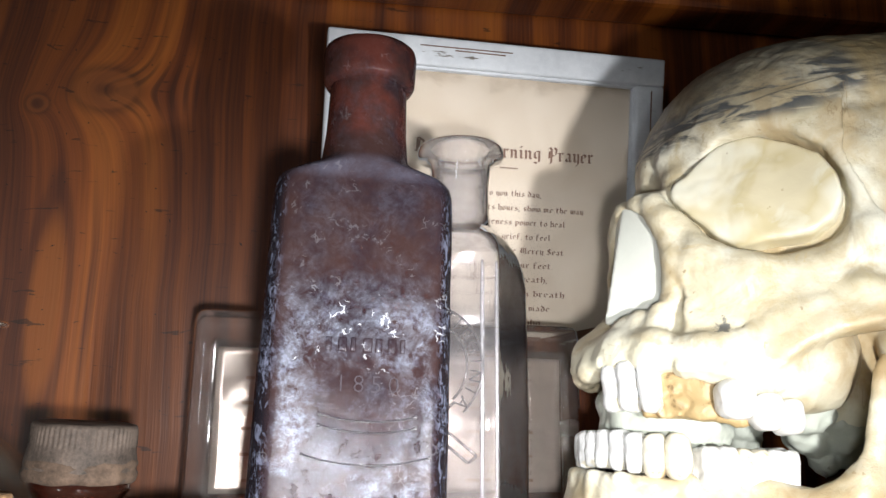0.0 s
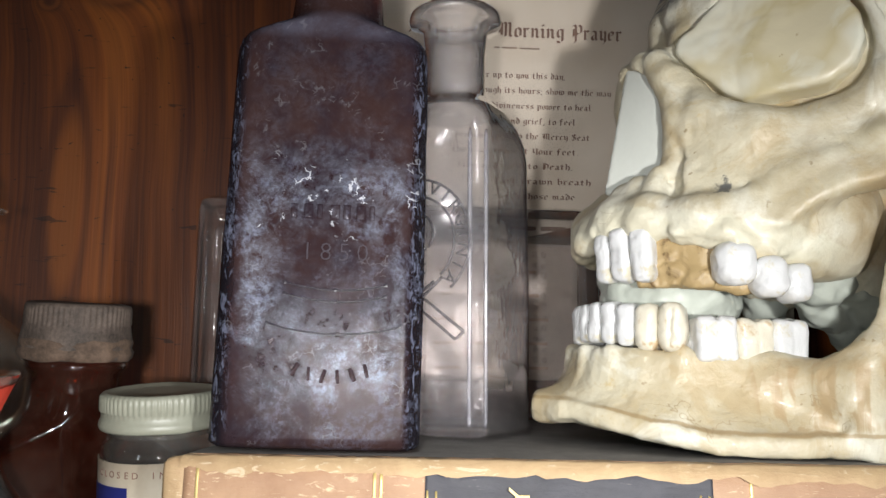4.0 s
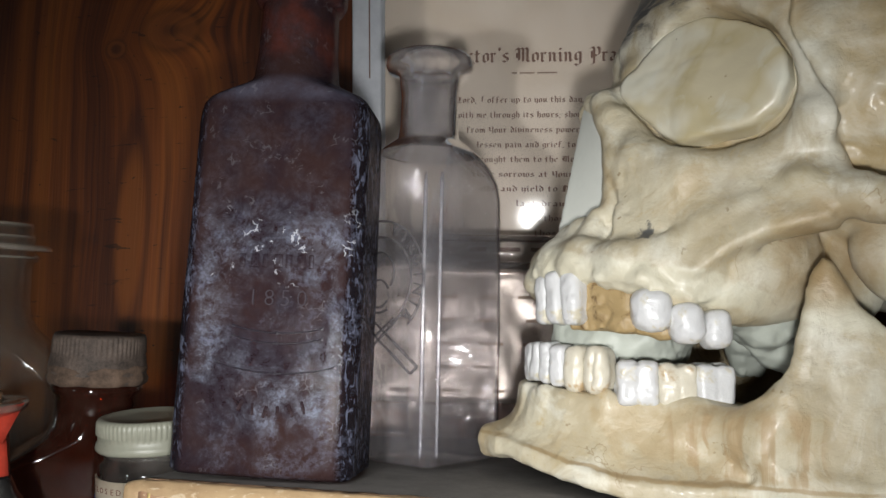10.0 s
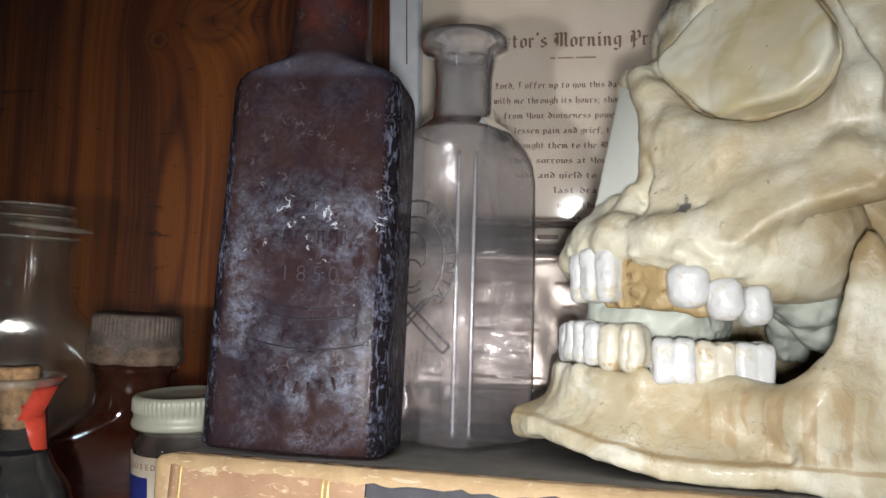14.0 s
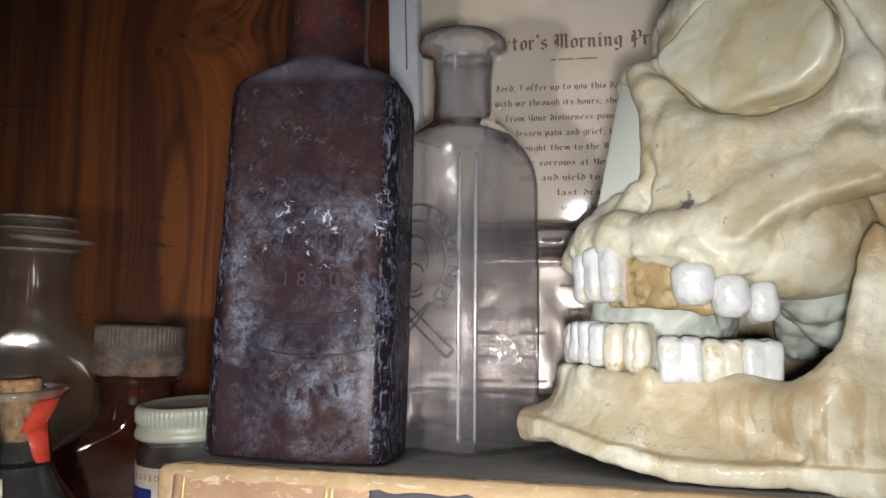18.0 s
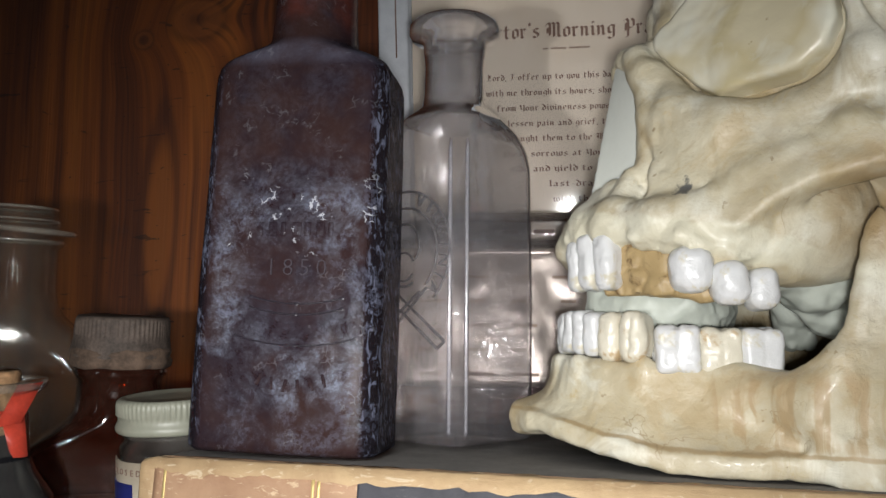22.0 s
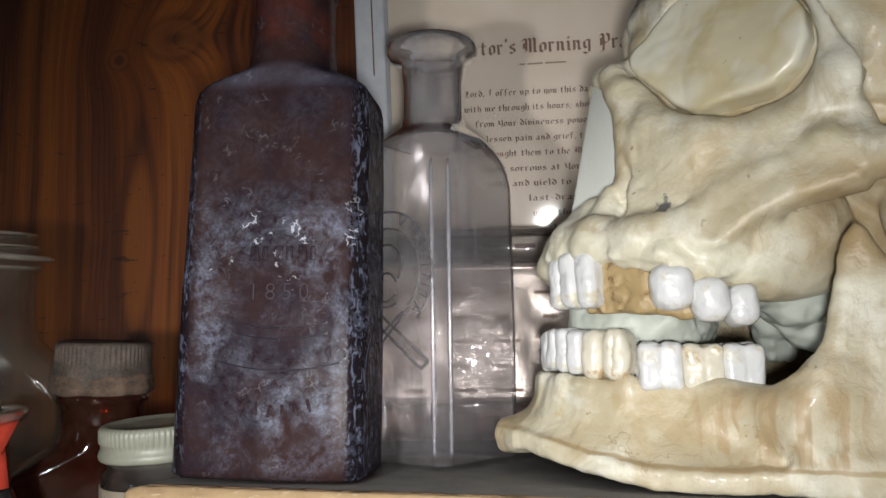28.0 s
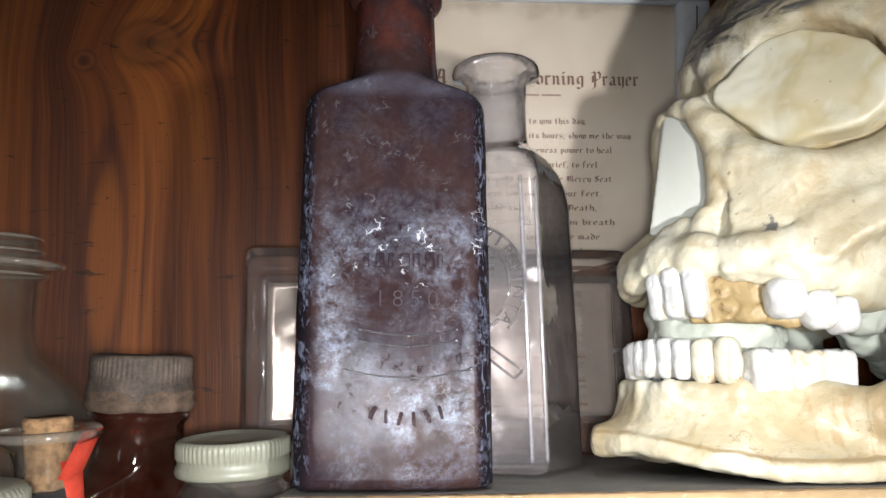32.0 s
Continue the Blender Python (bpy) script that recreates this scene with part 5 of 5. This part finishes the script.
# ---- the skull model ----
BORDER = [(-48, 48.5), (-25, 43), (0, 36.5), (16, 29), (27, 18.5), (34.5, 8), (36, 0), (34.5, -8), (27, -18.5), (16, -29), (0, -36.5), (-25, -43), (-48, -48.5)]
ARCH_LOW = [(-20, 28), (-8, 27), (2, 26), (11, 23.5), (19, 18.5), (25, 10), (26.5, 0), (25, -10), (19, -18.5), (11, -23.5), (2, -26), (-8, -27), (-20, -28)]
RAMUS = [(-14, 12), (-17.5, 20), (-22, 30), (-25, 42), (-27, 51), (-29.5, 55), (-32.5, 53), (-37, 44), (-44, 38), (-54, 42), (-58, 54), (-66, 54), (-67, 44), (-64, 20), (-56, 6), (-44, 2), (-25, 2)]


def roughened(d, p, *octaves):
    near = np.abs(d) < 4
    q = p[near].astype(np.float64)
    d = d.copy()
    d[near] += sum(amount * lumps(q, scale, seed) for amount, scale, seed in octaves)
    return d


def creased(d, p, amount, scale, seed, wide=0.1):
    """Thin wandering grooves, as brushed plaster has."""
    near = np.abs(d) < 4
    q = p[near].astype(np.float64)
    d = d.copy()
    line = np.clip(1 - np.abs(lumps(q, scale, seed)) / wide, 0, 1)
    d[near] += amount * line * np.clip(lumps(q, scale * 1.7, seed + 3) * 2 + 0.3, 0, 1)
    return d


def side_of(q, line):
    """Signed distance in plan from a line of points that closes on itself."""
    best = np.full(q.shape[:-1], 1e9, np.float32)
    inside = np.ones(q.shape[:-1], np.float32)
    for a, b in zip(line, line[-1:] + line[:-1]):
        a, b = np.array(a, np.float32), np.array(b, np.float32)
        e, w = b - a, q - a
        c = w - np.clip((w @ e) / (e @ e), 0, 1)[..., None] * e
        best = np.minimum(best, (c * c).sum(-1))
        c1, c2, c3 = q[..., 1] >= a[1], q[..., 1] < b[1], e[0] * w[..., 1] > e[1] * w[..., 0]
        inside = np.where((c1 & c2 & c3) | (~c1 & ~c2 & ~c3), -inside, inside)
    return inside * np.sqrt(best)


def f_mandible(p):
    x, y, z = p[..., 0], p[..., 1], p[..., 2]
    front = np.clip((x - 8) / 28, 0, 1)
    low = 0.3 + 6.2 * front ** 1.3
    up = np.clip((z - low - 3.5) / (17 - 3 * front), 0, 1)
    up = 1 - (1 - up) ** 1.9
    shell = side_of(p[..., :2], BORDER) * (1 - up) + side_of(p[..., :2], ARCH_LOW + [(-48, -31), (-48, 31)]) * up
    top = 22.5 + 2.5 * front - 0.14 * np.maximum(0, -8 - x)
    d = s_max(np.abs(shell) - 4.0 - 0.7 * up, np.abs(z - (low + top) / 2) - (top - low) / 2, 3.2)
    d = s_max(d, -46 - x, 3)
    q = p.copy()
    q[..., 2] = z - low
    lipped = f_wall(q, BORDER, 0.0, 4.6, 4.5, 1.6)
    d = s_min(d, lipped, 1.2)
    for s in (1, -1):
        r = p * np.array((1, s, 1), np.float32)
        d = s_min(d, f_plate(r, RAMUS, 42.2, -0.17, 2.3, 4), 9)
        d = s_min(d, f_path(r, [(-6, 32, 16.5), (-16, 39, 16), (-22, 44, 22)], [3.5, 4.2, 3.2], 4), 7)
        for k in range(3):
            a = 0.3 + (0, 0.55, 1.5)[k]
            d = s_min(d, f_cap(r, (31.3 * np.cos(a * 0.62), 29 * np.sin(a * 0.62), 17), (30.4 * np.cos(a * 0.62), 28.6 * np.sin(a * 0.62), 23), 0.7, 1.5), 2.4)
    d = s_min(d, f_path(p, [(36, 5, 9), (38, 0, 9.5), (36, -5, 9)], [3.2, 3.6, 3.2], 3), 4)
    d = roughened(d, p, (0.26, 7.0, 1), (0.16, 3.8, 36), (0.2, 1.9, 2))
    return creased(d, p, 0.45, 7.0, 21)


SOCKET = [(-25.4, 3.8), (-18.3, 10.1), (-10.2, 17.0), (-0.8, 18.2), (8.0, 15.0), (16.3, 8.9), (20.1, 1.9), (21.1, -5.0), (19.5, -10.6), (15.5, -13.9), (6.3, -15.2), (-5.3, -15.9), (-11.1, -11.5), (-19.3, -3.2)]
SOCKET = [(u * 0.79 - 0.4, v * 0.72 + 0.3) for u, v in SOCKET]
FACING = np.array((0.6696, 0.7126, 0.2092), np.float32)


def socket_axes(p):
    """Along, out of and up the filled eye socket's face."""
    q = p - np.array((-11.35, 30.62, 97.89), np.float32)
    return np.stack([q @ np.array((-0.7288, 0.6848, 0), np.float32), q @ FACING, q @ np.array((-0.1432, -0.1525, 0.9779), np.float32)], -1)


CHEEK = [(-1.6, 20.5), (6.8, 19.9), (15.1, 16.3), (22.4, 11.3), (36.2, 9.7), (45.4, 11.1), (46.3, 0), (45, -9), (38, -15.5), (24.9, -12.6), (17.3, -12.9), (8, -15.2), (-0.1, -9.1), (-9.5, 0.7)]


def cheek_axes(p):
    """Along, out of and up the flat of the cheekbone."""
    q = p - np.array((5, 31, 61), np.float32)
    return np.stack([q @ np.array((-0.8004, 0.4553, 0.3899), np.float32), q @ np.array((0.5771, 0.7611, 0.296), np.float32), q @ np.array((0.162, -0.462, 0.872), np.float32)], -1)


def f_cranium(p):
    q = p.copy()
    q[..., 1] = np.sqrt(p[..., 1] ** 2 + 0.2)
    d = f_ell(p, (-88, 0, 104), (86, 67, 60))
    d = s_min(d, f_ell(p, (-38, 0, 115), (39.5, 46, 39)), 14)
    d = s_min(d, f_path(q, [(0, 5, 115), (-6, 16, 119.5), (-17, 31, 119), (-29, 42, 110), (-31.5, 45.5, 98), (-31, 47, 86)], [5, 4.2, 4, 4, 4.6, 5], 4), 4)
    d = s_min(d, f_path(q, [(-31, 47.5, 84), (-19, 38.5, 75.5), (-6, 30, 76), (3.5, 20, 81), (4, 14, 92), (2, 9, 106)], [4.8, 4, 4.4, 5, 4.2, 4], 4), 6)
    d = s_min(d, f_ell(q, (-9, 19, 66), (17, 15.5, 19)), 8)
    d = s_min(d, f_path(q, [(2, 32, 56), (-8, 36.5, 62), (-18, 42, 67)], [2.6, 2.4, 2.6], 3), 2.2)
    d = s_min(d, f_ell(q, (-19, 28, 56), (19, 11.5, 16)), 1.0)
    d = s_min(d, f_path(q, [(-14, 31, 46), (-30, 26, 46)], [5, 4.5], 3), 4)
    d = s_min(d, f_path(q, [(24, 0, 56), (22.5, 9, 56), (17.5, 19, 56), (9, 29, 54), (-3, 33.5, 53), (-13, 33, 51)], [4.5, 5, 5, 5, 5.5, 5], 4), 6)
    gum = f_path(q, [(25, 0, 54), (23.5, 9, 54), (18.5, 19.5, 53.5), (11, 28.5, 52), (4, 33.5, 50.5), (-3, 34.5, 48.5), (-12, 33.5, 47)], [3.6, 4, 4, 3.6, 4, 4, 4], 3)
    near = np.abs(gum) < 5
    gum[near] += 1.3 * lumps(p[near].astype(np.float64), 3.0, 31) + 0.7 * lumps(p[near].astype(np.float64), 1.6, 32)
    d = s_min(d, gum, 1.0)
    d = s_min(d, f_path(p, [(26.5, 6, 53), (27, 0, 51.5), (25, -8, 50.5), (19, -17, 50), (8, -27, 49)], [2.6, 3, 3, 3, 3], 3), 2)
    for x, y, top in ((27.2, 9.5, 63), (24.8, 14, 65), (21.5, 19, 68), (16, 24.8, 62), (10, 29.5, 60)):
        d = s_min(d, f_cap(q, (x - 2.5, y - 1.5, 54), (x - 8, y - 3, top), 3, 1.6), 1.6)
    d = s_min(d, f_ell(q, (7, 5, 60), (15, 13, 9)), 6)
    nose = f_path(q, [(1, 2.5, 100.5), (6, 4, 100.5), (9.8, 4, 99.8)], [6.5, 6.2, 5.6], 3)
    nose = s_max(nose, p[..., 2] - 105 + 0.12 * p[..., 0], 1.2)
    d = s_min(d, nose, 1.0)
    d = s_min(d, f_path(q, [(10, 9.5, 99), (8.8, 13, 93), (7.4, 16.5, 82), (8.5, 16, 69)], [4, 4.2, 4.2, 4.2], 2), 1.5)
    z = p[..., 2]
    edge = np.interp(z, (60, 64, 68, 72, 78, 88, 95, 99, 107, 120, 132), (-66, -58, -48, -39, -32.3, -31.5, -28.5, -27, -24.5, -26, -31))
    fossa = np.clip((edge - p[..., 0]) / 1.6 + 0.5, 0, 1) * np.clip((130 - z) / 8, 0, 1) * np.clip((q[..., 1] - 24) / 8, 0, 1)
    u = p.reshape(-1, 3)
    near = (np.abs(d) < 6).ravel() & (fossa.ravel() > 0)
    d = d.ravel().copy()
    w = u[near].astype(np.float64)
    d[near] += fossa.ravel()[near] * (2.8 + 0.45 * lumps(w, 2.6, 5) + 0.7 * lumps(w, 9.0, 6))
    d = d.reshape(z.shape)
    arch = f_path(q, [(-26, 47, 70.5), (-37, 53.5, 66.5), (-50, 59, 61.5), (-66, 62.5, 57.5), (-86, 62, 56)], [4.2, 4.4, 4.5, 4.6, 4.6], 4)
    d = s_min(d, arch, 3)
    k = cheek_axes(q)
    k[..., 1] += 0.012 * (k[..., 0] - 20) ** 2 * (k[..., 0] > 20) * 0.35
    d = s_min(d, f_plate(k, CHEEK, -3.6, 0, 3.6, 1.6), 2.2)
    d = s_min(d, f_ell(q, (-40, 19, 57), (19, 9.5, 21)), 1.5)
    d = s_min(d, f_ell(q, (-62, 34, 58), (20, 9, 15)), 1.5)
    d = s_min(d, f_path(q, [(-50, 42, 50), (-58, 44, 46.5), (-68, 44, 46)], [3.2, 4.2, 4.5], 3), 1.5)
    e = socket_axes(q)
    hole = s_max(f_plate(e, SOCKET, 0, 0, 400, 0.1) - 4.7, -3.2 - e[..., 1], 0.8)
    d = s_max(d, -hole, 2.4)
    d = s_max(d, -f_ell(q, (17, 0, 84.5), (14, 12.5, 15.5)), 0.8)
    pits = f_ell(q, (3.4, 34.6, 62), (2.6, 2, 1.6))
    d = s_max(d, -pits, 0.8)
    d = s_max(d, -f_path(q, [(14.5, 25.5, 60.5), (9, 31, 61.5)], [0.9, 0.7], 1), 0.8)
    d = roughened(d, p, (0.3, 8.0, 3), (0.18, 4.0, 35), (0.2, 2.0, 4))
    return creased(d, p, 0.5, 9.0, 25)


def f_socket(p):
    e = socket_axes(p)
    u, w, v = e[..., 0], e[..., 1], e[..., 2]
    s = e.copy()
    s[..., 0] = (u + 25) / 0.965 - 25
    s[..., 2] = (v - 16) / 0.955 + 16
    edge = f_plate(s, SOCKET, 0, 0, 400, 0.1) - 4.7
    dome = 0.9 * (1 - (u / 26) ** 2 - (v / 22) ** 2)
    w = w - 1.7 - 0.035 * (v - u * 0.4)
    facet = w - (1.3 - 0.28 * (2 - 0.36 * (u + 22) - v) + 0.25 * np.maximum(0, u + 9))
    d = s_max(s_max(edge, s_max(w - dome, facet, 0.6), 1.6), -7 - w, 1)
    return creased(roughened(d, p, (0.45, 9.0, 41), (0.12, 2.5, 42)), p, 0.3, 10.0, 43)


skull = thing("skull_model", pose(0.0676, 0.2413, 0.0452, 0, 0, 195.1), "glossy cream painted plaster skull model with stains, on a book", "skull model")
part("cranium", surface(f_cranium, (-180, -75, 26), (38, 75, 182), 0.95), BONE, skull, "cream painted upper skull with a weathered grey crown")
part("eye_socket_filling", surface(f_socket, (-36, 4, 74), (16, 54, 124), 0.7), FILLING, skull, "smooth cream filling of the eye socket")
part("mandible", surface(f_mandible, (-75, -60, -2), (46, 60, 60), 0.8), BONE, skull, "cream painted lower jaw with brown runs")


def f_plug(p):
    front = 11 + (1 - np.minimum(np.abs(p[..., 1] + 1.5) / 13.5, 1)) * (3.5 + (100 - p[..., 2]) * 0.2)
    half = 8 + np.clip((101 - p[..., 2]) / 10, 0, 1) * 7
    return np.maximum(np.maximum((p[..., 0] - front) * 0.8, 4 - p[..., 0]), np.maximum(np.abs(p[..., 1]) - half, np.abs(p[..., 2] - 83) - 18))


part("nasal_filling", surface(f_plug, (4, -16, 64), (26, 16, 102), 0.8), PLUG, skull, "smooth white filling of the nose opening")


def f_resin(p):
    d = f_wall(p, [(18.5, 17.5), (13, 22.5), (8, 27), (3, 30)], 38, 51, 2.2, 1.2)
    strip = f_path(p, [(13, 23, 41.5), (8, 27, 40.2), (0, 29.8, 38.6), (-8, 29.5, 37.8)], [2.2, 2.6, 2.3, 1.6], 2)
    d = s_min(d, strip, 1.5)
    d = creased(roughened(d, p, (0.35, 4.0, 7), (0.3, 1.6, 8)), p, 0.8, 3.0, 17, 0.2)
    return d


part("gum_filling", surface(f_resin, (-14, 10, 30), (26, 38, 54), 0.55), RESIN, skull, "rough brown resin in the gap between teeth")


def f_ptery(p):
    d = f_path(p, [(-24, 12, 56), (-28, 10, 42), (-33, 8, 34)], [6, 5, 4], 3)
    d = s_min(d, f_path(p, [(-20, 22, 46), (-30, 20, 44), (-44, 14, 38), (-50, 8, 30)], [4, 6, 6, 5], 3), 2)
    d = s_min(d, f_path(p, [(-24, 16, 38), (-34, 12, 33), (-44, 6, 27)], [3.5, 4, 4], 3), 1.5)
    d = s_min(d, f_path(p, [(-30, -14, 56), (-36, -22, 40), (-38, -24, 30)], [7, 6, 4.5], 4), 3)
    d = s_min(d, f_ell(p, (-6, 0, 52), (26, 24, 5)), 4)
    d = s_min(d, f_ell(p, (5, 1, 35), (18, 20.5, 11)), 3)
    d = s_min(d, f_path(p, [(17, 14, 45), (19, 4, 43), (17, -10, 43)], [4, 4, 4], 4), 4)
    d = s_min(d, f_path(p, [(-12, 26, 44), (-26, 20, 42), (-36, 4, 42)], [4, 6, 6], 4), 4)
    d = creased(roughened(d, p, (1.1, 5.0, 9), (0.6, 2.2, 10)), p, 0.8, 5.0, 19)
    return s_max(d, -f_cap(p, (-17, 30, 43), (-25, 30, 42.5), 1.3), 0.5)


part("palate", surface(f_ptery, (-58, -34, 20), (26, 34, 64), 0.8), PLASTER, skull, "rough pale green plaster inside the jaw")


def tooth(w, d, h, kind, seed):
    """A crown: w along the row, d across, h high, centred; molars have a buccal groove and cusps."""

    rr = {"molar": 0.2, "round": 0.42}.get(kind, 0.4) * min(w, d)

    def f(p):
        q = np.abs(p) - np.array((w / 2, d / 2, h / 2), np.float32) + rr
        e = np.sqrt((np.maximum(q, 0) ** 2).sum(-1)) + np.minimum(q.max(-1), 0) - rr
        e += 0.14 * (p[..., 2] / (h / 2)) ** 2 * (0.6 if kind == "molar" else 1.2)
        if kind == "molar":
            e = s_max(e, 0.1 - np.sqrt(p[..., 0] ** 2 + (np.abs(p[..., 1]) - d / 2 - 0.2) ** 2), 0.9)
            e = s_max(e, 0.6 - np.sqrt(np.minimum(np.abs(p[..., 0]), np.abs(p[..., 1])) ** 2 + (np.abs(p[..., 2]) - h / 2) ** 2), 0.8)
        if kind == "split":
            e = s_max(e, 0.5 - np.sqrt((p[..., 0] + 0.06 * p[..., 2]) ** 2 + (np.abs(p[..., 1]) - d / 2) ** 2), 0.3)
        e = roughened(e, p, (0.45, 4.2, seed), (0.2, 1.6, seed + 1))
        return creased(e, p, 0.3, 3.0, seed + 5, 0.12)

    r = 1.5
    return surface(f, (-w / 2 - r, -d / 2 - r, -h / 2 - r), (w / 2 + r, d / 2 + r, h / 2 + r), 0.42)


LOWER = [(5.9, 26.3, 25.6, 10, 9, 11, -7, "molar", 0), (-3.1, 27, 25.6, 9.2, 9, 10.6, -3, "molar", 1), (-11.5, 27.2, 25.5, 9, 9, 10.8, 1, "molar", 0), (14.2, 23.4, 28.6, 6.6, 8.5, 12, -34, "split", 1), (18.6, 19.6, 28.8, 5.2, 8, 11.6, -44, "premolar", 1), (21.9, 16, 29.3, 4.6, 7, 11, -50, "front", 0), (24.6, 11.6, 30, 4.4, 6, 10.8, -62, "front", 0), (26.5, 7.2, 30.2, 4.3, 5.5, 10.5, -72, "front", 0), (27.4, 2.6, 30.2, 4.3, 5.5, 10.5, -84, "front", 0), (27.3, -2, 29.8, 4.3, 5.5, 10.5, -96, "front", 0), (26.2, -6.7, 29.5, 4.4, 5.5, 10, -108, "front", 0), (23.8, -11.6, 29.5, 5.5, 6, 10, -120, "front", 0), (19.5, -17.5, 29, 6, 7, 10, -135, "premolar", 0), (11, -23.5, 28, 10, 8, 9.5, -155, "molar", 0), (-3, -27, 27, 10, 9, 9.5, 180, "molar", 0)]
UPPER = [(4.2, 34.2, 42.8, 9.4, 10, 10.6, -10, "round", 0), (-3.6, 35, 39.8, 8, 9.4, 10, -4, "round", 0), (-10.2, 34.6, 38.8, 6.6, 8.8, 9.4, 2, "round", 0), (19.9, 20.4, 46.2, 5.8, 6.4, 14, -46, "front", 0), (23.2, 15.7, 46.2, 5.4, 6.2, 14, -57, "front", 0), (25.6, 10.8, 46.2, 5.2, 5.6, 13.4, -66, "front", 0)]
for i, (x, y, z, w, d, h, a, kind, tan) in enumerate(LOWER + UPPER):
    o = part("tooth", tooth(w, d, h, kind, 11 + i * 2), TOOTH_TAN if tan else TOOTH, skull, "brown-stained tooth" if tan else "")
    o.matrix_local = pose(x * 0.001, y * 0.001, z * 0.001, 0, 4 if i > 14 else 0, a)
